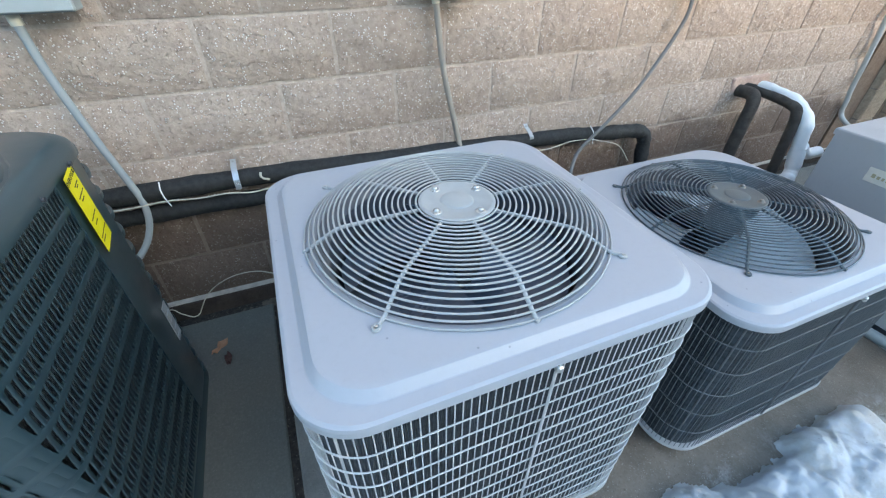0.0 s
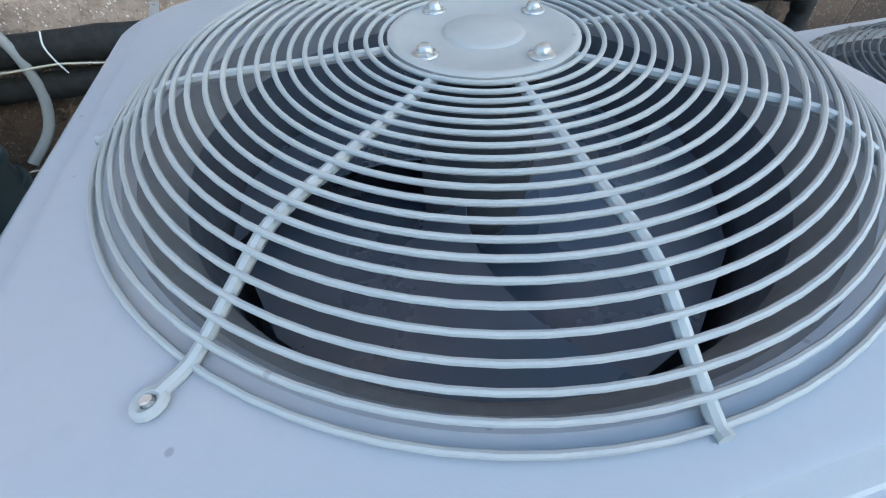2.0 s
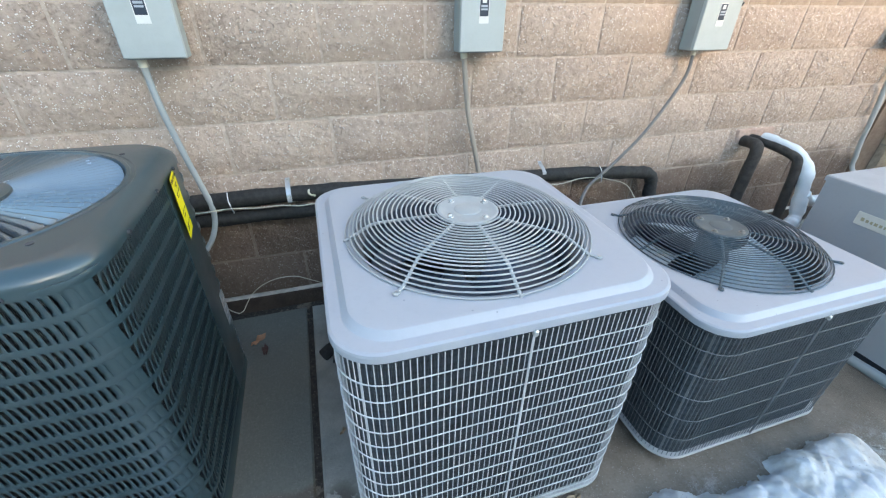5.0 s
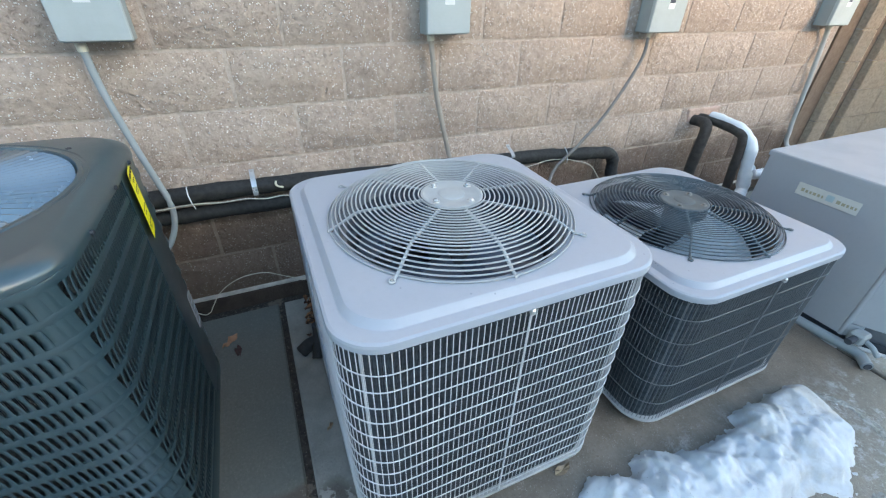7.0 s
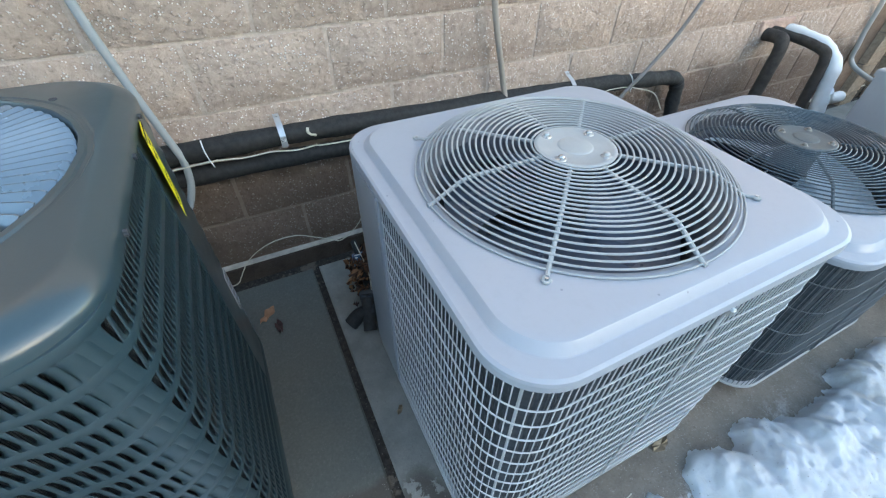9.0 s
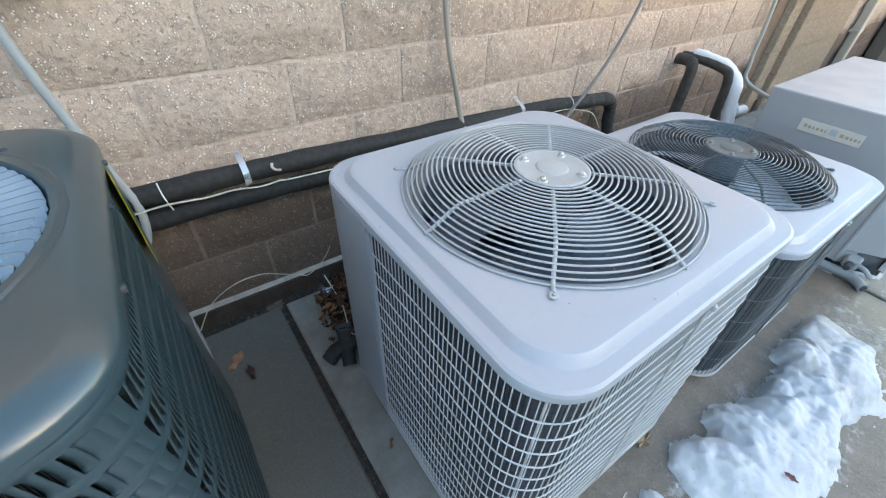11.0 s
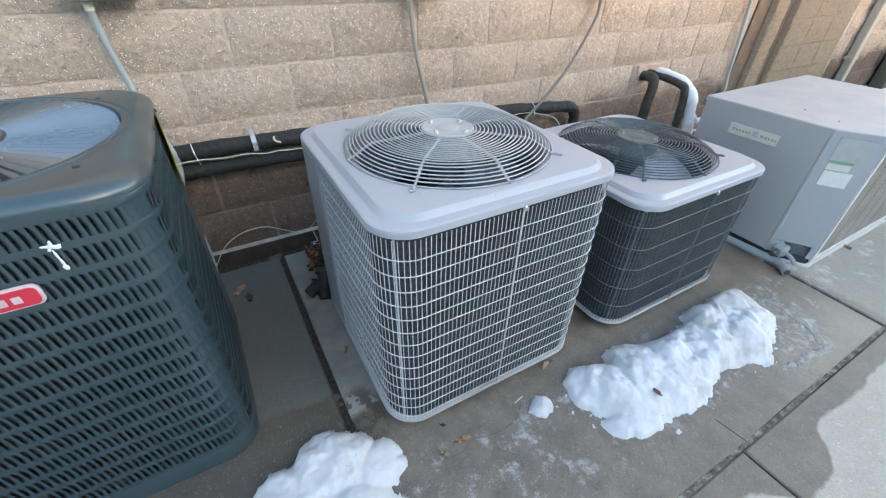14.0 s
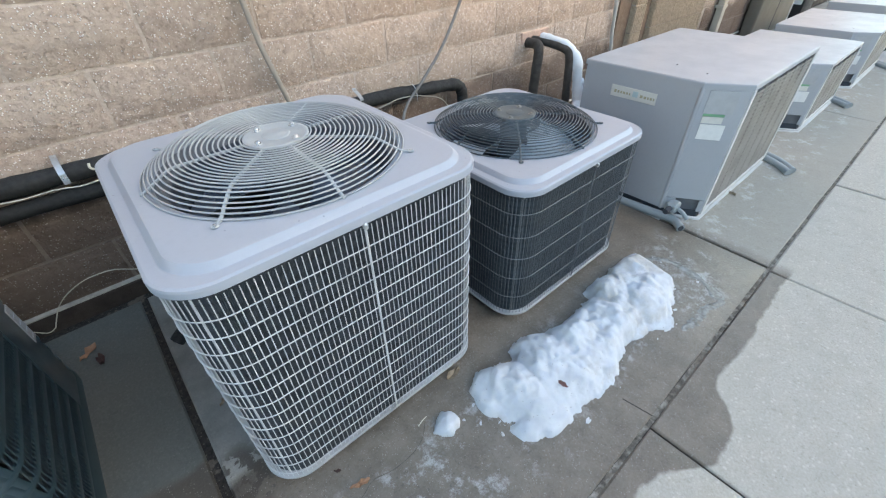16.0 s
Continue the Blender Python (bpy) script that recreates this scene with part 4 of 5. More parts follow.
# ---- pale box condensers with a chamfered front corner ----
def box_condenser(label, x0, x1, yb, yf, h, ground, group, plate=True):
    """yb, yf: back and front; the front left corner is cut off."""
    ch, cd = 0.105, 0.165
    u = thing("air_conditioner_condenser", label, "air conditioner", group, at=((x0 + x1) / 2, (yb + yf) / 2, ground))
    ox, oy = (x0 + x1) / 2, (yb + yf) / 2
    P = [(x0 - ox, yb - oy), (x0 - ox, yf + cd - oy), (x0 + ch - ox, yf - oy), (x1 - ox, yf - oy), (x1 - ox, yb - oy)]

    def grown(d):
        return [(P[0][0] - d, P[0][1] + d), (P[1][0] - d, P[1][1] - d * 0.3), (P[2][0] - d * 0.3, P[2][1] - d), (P[3][0] + d, P[3][1] - d), (P[4][0] + d, P[4][1] + d)]

    def panel(a, b, z0, z1, name, mat, lbl="", thick=0.006):
        bm = bmesh.new()
        vs = [bm.verts.new(v) for v in ((*a, z0), (*b, z0), (*b, z1), (*a, z1))]
        bm.faces.new(vs)
        d = Vector((b[0] - a[0], b[1] - a[1], 0)).normalized()
        n = Vector((d.y, -d.x, 0))
        ext = bmesh.ops.extrude_face_region(bm, geom=bm.faces[:])
        for v in ext["geom"]:
            if isinstance(v, bmesh.types.BMVert):
                v.co += n * thick
        bmesh.ops.recalc_face_normals(bm, faces=bm.faces)
        bmesh.ops.bevel(bm, geom=bm.edges[:], offset=0.0015, segments=1, affect="EDGES")
        return part(name, bm, mat, u, lbl)

    # core, a touch inside the panels
    core = [(p[0] * 0.96, p[1] * 0.94) for p in P]
    part("body", loft([lift(core, 0.03), lift(core, h - 0.02)], cap_first=True, cap_last=True), M_SHROUD, u)
    side = panel(P[0], P[1], 0.055, h - 0.022, "side_panel", M_BOX)
    cham = panel(P[1], P[2], 0.125, h - 0.022, "corner_panel", M_BOX)
    cut = (P[1][0] + 0.3 * (P[2][0] - P[1][0]), P[1][1] + 0.3 * (P[2][1] - P[1][1]))
    cut2 = (P[1][0] + 0.88 * (P[2][0] - P[1][0]), P[1][1] + 0.88 * (P[2][1] - P[1][1]))
    panel(P[1], cut, 0.055, 0.123, "corner_panel", M_BOX)
    panel(cut2, P[2], 0.055, 0.123, "corner_panel", M_BOX)
    part("corner_fold", cylinder((P[1][0] - 0.001, P[1][1] - 0.001, 0.056), (P[1][0] - 0.001, P[1][1] - 0.001, h - 0.024), 0.0105, 16), M_BOX, u)
    part("back_panel", box(P[0][0], P[4][0], P[0][1] - 0.003, P[0][1] + 0.003, 0.055, h - 0.022), M_BOX, u)
    part("end_panel", box(P[4][0] - 0.003, P[4][0] + 0.003, P[3][1], P[4][1], 0.055, h - 0.022), M_BOX, u)
    # top pan with a turned-down lip
    g0, g1 = grown(0.008), grown(0.005)
    part("top", loft([lift(grown(0.005), h - 0.026), lift(g0, h - 0.026), lift(g0, h - 0.006), lift(g1, h - 0.001), lift(grown(-0.004), h)], cap_last=True), M_BOX, u, "flat folded sheet-metal top", smooth=False)
    # slotted front grille in its frame
    fx0, fx1 = P[2][0] + 0.028, P[3][0] - 0.028
    fy = P[2][1]
    fr = part("grille_frame", box(P[2][0] + 0.002, fx0, fy - 0.010, fy + 0.004, 0.04, h - 0.027, 0.002), M_BOXW, u)
    part("grille_frame", box(fx1, P[3][0], fy - 0.010, fy + 0.004, 0.04, h - 0.027, 0.002), M_BOXW, u)
    part("grille_frame", box(fx0, fx1, fy - 0.010, fy + 0.004, 0.04, 0.065, 0.002), M_BOXW, u)
    gr = part("grille", box(fx0, fx1, fy + 0.004, fy + 0.008, 0.066, h - 0.03), M_DARK, u)
    n_col = 6
    wcol = (fx1 - fx0) / n_col
    for c in range(n_col + 1):
        part("grille_post", box(fx0 + c * wcol - 0.006, fx0 + c * wcol + 0.006, fy - 0.006, fy + 0.004, 0.066, h - 0.03, 0.0015), M_GRILLE, gr)
    slat_bm = box(-wcol / 2 + 0.004, wcol / 2 - 0.004, -0.0045, 0.003, -0.0052, 0.0052, 0.001)
    slat_me = mesh_of(slat_bm, "slat", M_GRILLE)
    n_row = int((h - 0.11) / 0.0205)
    for c in range(n_col):
        for r in range(n_row):
            part("slat", slat_me, None, gr, m=pose(fx0 + (c + 0.5) * wcol, fy - 0.001, 0.078 + r * 0.0205, -24, 0, 0))
    # base rail, skid and drain pipe
    part("base_rail", loft([lift(grown(-0.004), 0.0), lift(grown(0.012), 0.0), lift(grown(0.012), 0.016), lift(grown(-0.004), 0.020)]), M_BOXW, u)
    part("pad", loft([lift(grown(0.010), 0.0), lift([(px - (0.045 if k < 2 else 0.012), py - (0.0 if k in (0, 4) else 0.018)) for k, (px, py) in enumerate(grown(0.0))], 0.0), lift([(px - (0.044 if k < 2 else 0.011), py - (0.0 if k in (0, 4) else 0.017)) for k, (px, py) in enumerate(grown(0.0))], 0.008), lift(grown(0.010), 0.010)]), M_BOXW, u, "thin dirty white edge of the base pad")
    for fx, fy_ in ((-0.347, -0.003), (-0.406, -0.17)):
        part("top_screw", cylinder((fx, fy_, h - 0.001), (fx, fy_, h + 0.003), 0.0035, 8), M_DARK, u)
    part("skirt", loft([lift(grown(-0.012), 0.0), lift(grown(-0.012), 0.056)]), M_DARK, u)
    if plate:
        px = P[0][0] - 0.008
        np_ = part("nameplate", box(px - 0.002, px, -0.030, 0.212, h - 0.150, h - 0.094, 0.001), M_PLATE, u, "cream nameplate with gold bars and a teal mark")
        for k, (ya, yb_) in enumerate(((0.068, 0.056), (0.050, 0.040), (0.034, 0.026), (0.020, 0.008), (0.002, -0.008), (-0.014, -0.020), (-0.072, -0.086), (-0.092, -0.104), (-0.110, -0.118), (-0.124, -0.134), (-0.140, -0.146))):
            part("lettering_bar", box(px - 0.0032, px - 0.0018, yb_ + 0.125, ya + 0.125, h - 0.130, h - 0.118 + (0.003 if k in (0, 6) else 0)), M_GOLD, np_, smooth=False)
        part("emblem", box(px - 0.0032, px - 0.0018, 0.065, 0.093, h - 0.133, h - 0.106, 0.0006), M_TEAL, np_)
    # papers on the cut corner
    a, b = Vector((*P[1], 0)), Vector((*P[2], 0))
    d = (b - a).normalized()
    n = Vector((d.y, -d.x, 0))
    ang = math.degrees(math.atan2(d.y, d.x))
    width = (b - a).length
    for (s0, s1, z0, z1, mat, nm, lb) in ((0.16, 0.78, h - 0.135, h - 0.032, M_FILM, "film_pocket", "glossy clear film pocket"), (0.18, 0.64, h - 0.148, h - 0.137, M_GREEN, "sticker", "thin green strip"), (0.19, 0.63, h - 0.180, h - 0.150, M_PLATE, "sticker", "cream sticker"), (0.20, 0.74, h - 0.258, h - 0.186, M_WHITE, "sticker", "blank white sticker")):
        part(nm, box(width * s0, width * s1, -0.0095, -0.0068, z0, z1), mat, cham, lb, m=Matrix.Translation(a) @ pose(0, 0, 0, 0, 0, ang))
    return u


unit_box = box_condenser("large pale-grey box condenser with slotted brown front grille", 2.470, 3.530, -0.650, -1.408, 0.712, 0.004, "box condensers along the wall")
unit_box2 = box_condenser("lower pale-grey box condenser with slotted brown grille", 4.16, 5.16, -0.700, -1.415, 0.478, 0.008, "box condensers along the wall", plate=False)
unit_box3 = box_condenser("lower pale-grey box condenser farther along the wall", 5.62, 6.75, -0.700, -1.440, 0.466, 0.006, "box condensers along the wall", plate=False)
unit_box4 = box_condenser("pale-grey box condenser at the far end of the row", 7.35, 8.5, -0.720, -1.460, 0.470, 0.006, "box condensers along the wall", plate=False)


# ---- disconnect boxes and conduits on the wall ----
def disconnect(x, z, w=0.175, hgt=0.245, dep=0.098):
    u = thing("disconnect_box", "pale grey electrical disconnect box screwed to the block wall", "electrical box", "disconnect boxes on the wall", at=(x, 0, z))
    part("body", box(-w / 2, w / 2, -dep + 0.012, -0.008, 0, hgt, 0.003), M_DISC_D, u)
    cover = part("cover", box(-w / 2 - 0.003, w / 2 + 0.003, -dep - 0.003, -dep + 0.018, 0.004, hgt + 0.002, 0.003), M_DISC, u)
    part("hood", box(-w / 2 - 0.006, w / 2 + 0.006, -dep - 0.008, -0.008, hgt + 0.002, hgt + 0.012, 0.003), M_DISC, u)
    part("handle", tube([(w / 2 + 0.002, -dep + 0.04, hgt - 0.05), (w / 2 + 0.018, -dep + 0.035, hgt - 0.045), (w / 2 + 0.030, -dep + 0.015, hgt - 0.055)], 0.008, 8), M_BLACK, u)
    lb = part("label", box(-0.019, 0.021, -dep - 0.0045, -dep - 0.003, hgt - 0.142, hgt - 0.050), M_WHITE, cover, "white label with a dark printed field")
    part("printed_field", box(-0.0165, 0.0185, -dep - 0.0052, -dep - 0.0038, hgt - 0.118, hgt - 0.053), M_FIELD, lb)
    part("mark", box(-0.007, 0.009, -dep - 0.0058, -dep - 0.0048, hgt - 0.074, hgt - 0.058), M_WHITE, lb)
    for z0, z1 in ((0.088, 0.081), (0.098, 0.092)):
        part("print", box(-0.012, 0.014, -dep - 0.0058, -dep - 0.0048, hgt - z0, hgt - z1), M_PRINT, lb)
    return u


disconnect(-0.120, 1.176)
disconnect(1.015, 1.172)
disconnect(2.175, 1.156, 0.20)
disconnect(3.640, 1.166, 0.20)


def conduit(label, pts, r, mat=M_COND, name="conduit", cap=True, cat="conduit"):
    u = thing(name, label, cat, "conduits on the wall", at=pts[0])
    o = Vector(pts[0])
    part("tube", tube([Vector(p) - o for p in pts], r, 12), mat, u)
    if cap:
        d = (Vector(pts[1]) - o).normalized()
        part("connector", cylinder(-0.012 * d, 0.016 * d, r * 1.35, 14), M_CORD, u, "pale connector nut")
    return u


conduit("grey flexible conduit curving down to the charcoal condenser", [(-0.175, -0.055, 1.165), (-0.168, -0.06, 1.04), (-0.142, -0.07, 0.87), (-0.111, -0.08, 0.71), (-0.099, -0.085, 0.645), (-0.103, -0.088, 0.58), (-0.120, -0.095, 0.525), (-0.15, -0.11, 0.475), (-0.20, -0.15, 0.43)], 0.0108)
conduit("straight grey conduit running down behind the grey condenser", [(0.960, -0.045, 1.165), (0.985, -0.048, 0.95), (1.020, -0.06, 0.78), (1.055, -0.08, 0.62), (1.06, -0.25, 0.45), (1.05, -0.44, 0.42)], 0.0108, M_COND_T)
conduit("slack dark grey cable hanging from the box to the low condenser", [(2.124, -0.06, 1.150), (2.108, -0.07, 1.044), (2.01, -0.09, 0.901), (1.892, -0.11, 0.768), (1.754, -0.13, 0.654), (1.603, -0.15, 0.53), (1.50, -0.28, 0.42), (1.45, -0.45, 0.36)], 0.0080, M_CABLE)
conduit("grey flexible conduit dropping to the box condenser", [(3.680, -0.035, 1.160), (3.72, -0.035, 0.95), (3.765, -0.035, 0.72), (3.805, -0.035, 0.50), (3.82, -0.10, 0.35), (3.6, -0.66, 0.30)], 0.014, M_COND_P)

# ---- insulated refrigerant lines along the wall ----
def foam_r(base):
    """Foam tube radius, pinched and swollen along its length."""
    return lambda w: base + 0.0016 * math.sin(57 * w) + 0.0011 * math.sin(131 * w + 1) + 0.0008 * math.sin(293 * w + 2)


line_top = thing("insulated_pipe", "thick black foam-wrapped refrigerant pipe strapped to the wall", "pipe", "foam-wrapped pipes", at=(-0.9, -0.058, 0.645))
part("foam", tube([(0, 0, 0.012), (0.7, 0, 0.004), (1.1, 0.002, 0.0), (1.4, 0.002, -0.010), (2.0, 0, -0.032), (2.44, -0.004, -0.049), (2.7, -0.006, -0.070), (2.86, -0.008, -0.082), (2.95, -0.010, -0.098), (2.985, -0.014, -0.14), (2.99, -0.02, -0.21), (2.985, -0.05, -0.32)], foam_r(0.0335), 14), M_FOAM, line_top)
line_low = thing("insulated_pipe", "black foam-wrapped refrigerant pipe sagging below the thicker one", "pipe", "foam-wrapped pipes", at=(-0.9, -0.06, 0.562))
part("foam", tube([(0, 0, 0.0), (0.6, 0, 0.006), (1.2, 0.002, -0.002), (1.8, -0.01, -0.03), (2.3, -0.03, -0.07)], foam_r(0.029), 14), M_FOAM, line_low)
for x, tall in ((0.196, 1), (1.392, 1), (-0.42, 1)):
    s = thing("pipe_strap", "galvanised strap holding the foam-wrapped pipe", "strap", "pipe straps", at=(x, -0.02, 0.69 if x < 1 else 0.648))
    bm = bmesh.new()
    prof = [(0.0, 0.014), (-0.012, 0.008), (-0.045, 0.0), (-0.076, -0.03), (-0.078, -0.065)]
    if x > 1:
        prof = [(0.0, 0.015), (-0.012, 0.006), (-0.045, -0.006), (-0.066, -0.02), (-0.068, -0.03)]
    L_ = [bm.verts.new((-0.0095, y, z)) for y, z in prof]
    R_ = [bm.verts.new((0.0095, y, z)) for y, z in prof]
    for k in range(len(prof) - 1):
        bm.faces.new((L_[k], R_[k], R_[k + 1], L_[k + 1]))
    bm.normal_update()
    bmesh.ops.solidify(bm, geom=bm.faces[:], thickness=0.0015)
    part("band", bm, M_STEEL, s)
    part("screw", cylinder((0, -0.004, 0.008), (0, -0.014, 0.008), 0.005, 8), M_SCREW, s)
scrap = thing("tape_scrap", "small torn scrap of pale tape stuck on the foam pipe", "tape", at=(0.284, -0.094, 0.650))
part("strip", tube([(-0.006, 0.002, 0.022), (-0.009, -0.004, 0.010), (0.0, -0.006, 0.0), (0.011, -0.004, -0.004), (0.014, 0.0, -0.010)], 0.0045, 6, flat=0.45), M_CORD, scrap)
cord = thing("thermostat_wire", "thin cream low-voltage wire lying along the foam pipes", "wire", at=(-0.85, -0.095, 0.615))
part("strand", tube([(0, 0, 0), (0.2, 0.0, 0.010), (0.35, 0.0, 0.002), (0.55, 0.0, 0.012), (0.70, 0.0, 0.006), (0.82, 0.0, 0.010), (0.92, 0.0, 0.000), (1.00, -0.002, 0.002), (1.08, -0.002, -0.010), (1.14, -0.002, -0.007), (1.20, 0.0, -0.014), (1.6, 0.0, -0.03), (2.0, 0.0, -0.046), (2.15, 0.0, -0.042), (2.32, -0.006, -0.052), (2.45, 0.0, -0.038), (2.55, 0.0, -0.044), (2.62, 0.0, -0.06), (2.74, -0.01, -0.10), (2.82, -0.02, -0.19)], 0.0024, 6), M_CORD, cord)
for x in (-0.035, 1.72):
    t = thing("cable_tie", "thin white cable tie round the foam pipe", "cable tie", "cable ties", at=(x, -0.06, 0.635 if x < 1 else 0.575))
    part("loop", tube([(0.0, -0.01, 0.05), (0.002, -0.036, 0.03), (0.006, -0.040, 0.0), (0.012, -0.036, -0.03)], 0.0019, 6), M_TAPE, t)
cord2 = thing("thermostat_wire", "loose cream wire looping down to the slab between two condensers", "wire", at=(-0.138, -0.06, 0.073))
part("strand", tube([(-0.11, -0.10, 0.10), (-0.062, -0.01, 0.073), (-0.034, 0.0, 0.032), (0.0, 0.0, 0.0), (0.026, 0.0, 0.008), (0.040, 0.0, 0.030), (0.081, 0.0, 0.093), (0.135, 0.0, 0.136), (0.205, 0.0, 0.161), (0.286, 0.0, 0.158), (0.347, 0.0, 0.127), (0.411, 0.0, 0.090), (0.45, 0.0, 0.072), (0.503, -0.002, 0.104), (0.535, -0.004, 0.140), (0.557, -0.006, 0.178)], 0.0021, 6), M_CORD, cord2)

stub = thing("insulated_pipe", "short black foam-wrapped pipe behind the charcoal condenser", "pipe", "foam-wrapped pipes", at=(-0.16, -0.20, 0.32))
part("foam", tube([(-0.05, -0.09, 0.12), (-0.012, -0.02, 0.105), (0.004, 0.0, 0.055), (-0.003, 0.0, 0.0), (-0.012, 0.0, -0.08), (-0.03, -0.03, -0.15), (-0.06, -0.09, -0.19)], 0.0165, 12), M_FOAM, stub)
part("valve_cap", cylinder((0.0, 0.0, 0.05), (0.022, -0.006, 0.048), 0.011, 12), M_BLACK, stub)
part("wire", tube([(-0.036, -0.03, 0.072), (-0.015, 0.0, 0.080), (0.004, 0.004, 0.098), (0.012, 0.0, 0.118), (-0.01, -0.03, 0.135)], 0.002, 6), M_CORD, stub)

# ---- line set in its bracket beyond the dark condenser ----
ls = thing("line_set", "foam-wrapped pipes bent out of the wall, the outer one white-taped", "pipe", at=(2.70, 0.0, 0.655))
part("foam_pipe", tube([(0.05, 0.02, 0.0), (0.04, -0.09, 0.005), (0.02, -0.13, -0.03), (0.0, -0.14, -0.16), (-0.01, -0.15, -0.36), (-0.02, -0.25, -0.5)], 0.032, 12), M_FOAM_D, ls)
part("foam_pipe", tube([(0.10, 0.02, 0.012), (0.10, -0.10, 0.015), (0.10, -0.27, -0.005), (0.10, -0.315, -0.05), (0.095, -0.33, -0.20), (0.09, -0.34, -0.38), (0.0, -0.36, -0.45)], 0.025, 12), M_FOAM_D, ls)
part("taped_pipe", tube([(0.115, -0.07, 0.036), (0.115, -0.17, 0.034), (0.125, -0.28, 0.004), (0.138, -0.345, -0.06), (0.142, -0.372, -0.18), (0.14, -0.40, -0.30), (0.10, -0.42, -0.35), (0.02, -0.44, -0.40)], lambda w: 0.0245 + 0.010 * min(1.0, max(0.0, (w - 0.2) / 0.3)) + 0.003 * math.sin(31 * w) + 0.0015 * math.sin(83 * w), 14), M_TAPE, ls, "pipe wrapped in white tape")
part("taped_stub", tube([(0.15, -0.385, -0.19), (0.20, -0.39, -0.235), (0.29, -0.40, -0.235)], 0.029, 12), M_TAPE, ls)
patch = tagged(part("wall_patch", box(2.69, 2.97, -0.010, 0.01, 0.640, 0.722, 0.006), M_PATCH), "pink mortar patch round a pipe hole", "patch", kind="structure")

# ---- far part of the wall: ribbed pilaster, downspout, door ----
pil = tagged(new("pilaster"), "pilaster of fluted blocks with smooth recessed bands, their shade painted in", "pilaster", kind="structure")
# The bands' dark brown includes the shade of the recess, painted in.
for x0, x1, y, mat in ((3.88, 4.06, -0.006, M_SMOOTH_SHADE), (4.24, 4.40, -0.006, M_SMOOTH_SHADE)):
    part("smooth_band", box(x0, x1, y, 0.03, -0.05, Z0 + 2 * BZ - 0.004), mat, pil, smooth=False)
part("mortar", box(4.064, 4.236, -0.039, 0.03, -0.1, Z0 + 2 * BZ), M_MORTAR, pil, smooth=False)
part("mortar", box(4.404, 5.476, -0.039, 0.03, -0.1, Z0 + 2 * BZ), M_MORTAR, pil, smooth=False)
for x0, x1 in ((4.06, 4.24), (4.40, 4.76), (4.76, 5.12), (5.12, 5.48)):
    for r in range(-5, 2):
        z0 = Z0 + r * BZ
        bm = box(x0 + 0.003, x1 - 0.003, -0.045, 0.03, z0 + 0.004, z0 + BZ - 0.004)
        n = round((x1 - x0) / 0.03)
        for k in range(n):
            xa = x0 + 0.006 + (x1 - x0 - 0.012) * k / n
            box(xa, xa + (x1 - x0) / n * 0.55, -0.057, -0.043, z0 + 0.003, z0 + BZ - 0.003, 0.005, bm=bm)
        part("fluted_block", bm, M_FLUTE, pil, smooth=False)
sp = tagged(new("downspout"), "cream rectangular downspout fixed to the wall", "downspout")
sp.location = (5.98, -0.05, 0)
part("pipe", box(-0.045, 0.045, -0.035, 0.035, 0.08, 3.4, 0.008), M_SPOUT, sp)
for z in (0.5, 1.6):
    part("bracket", box(-0.06, 0.06, -0.039, 0.05, z, z + 0.03, 0.003), M_SPOUT, sp)
cab = thing("utility_cabinet", "low dark olive-brown utility cabinet standing against the wall", "cabinet", at=(7.66, -0.09, 0.03))
part("body", box(-0.68, 0.68, -0.07, 0.07, 0.0, 0.70, 0.02, seg=3), M_CABINET, cab)
part("lid", box(-0.69, 0.69, -0.078, 0.074, 0.70, 0.74, 0.016, seg=3), M_CABINET, cab)
part("door_seam", box(-0.004, 0.004, -0.074, -0.066, 0.05, 0.68), M_DARK, cab)
meter = thing("meter_box", "small black meter box with white printed labels", "meter box", at=(8.95, -0.12, 0.03))
part("body", box(-0.26, 0.26, -0.10, 0.10, 0.0, 0.72, 0.015, seg=2), M_BLACK, meter)
for z in (0.22, 0.36):
    part("label", box(-0.2635, -0.2605, -0.07, 0.05, z, z + 0.06), M_WHITE, meter, "white printed label")
duct = thing("metal_pipe", "upright galvanised pipe beside the dark cabinet", "pipe", at=(8.48, -0.09, 0.03))
part("tube", tube([(0, 0, 0), (0, 0, 1.0), (0, 0, 3.2)], 0.05, 16), M_STEEL, duct)

# ---- pipes at the feet of the box condensers ----
dp = thing("drain_pipe", "short grey pipe lying open-ended under the box condenser", "pipe", at=(2.42, -1.33, 0.03))
part("pipe", tube([(-0.02, -0.065, 0), (0.03, 0.0, 0.0), (0.02, 0.12, 0.0), (0.0, 0.40, 0.0)], 0.022, 14), M_COND, dp)
# Dark disc on the capped end, in place of the bore's shade.
part("mouth_shade", cylinder((-0.0215, -0.0668, 0), (-0.023, -0.069, 0), 0.015, 14), M_DARK, dp)
vt = thing("service_valve", "grey service valve and bent copper stubs at the condenser corner", "valve", at=(2.50, -1.30, 0.06))
part("valve_body", box(-0.06, 0.01, -0.03, 0.03, 0.0, 0.055, 0.010), M_COND, vt)
part("stub", cylinder((-0.05, 0, 0.03), (-0.11, 0.0, 0.03), 0.014, 12), M_DARK, vt)
part("stub", tube([(-0.02, -0.03, 0.02), (-0.03, -0.06, 0.015), (-0.03, -0.09, -0.01)], 0.011, 10), M_COND, vt)
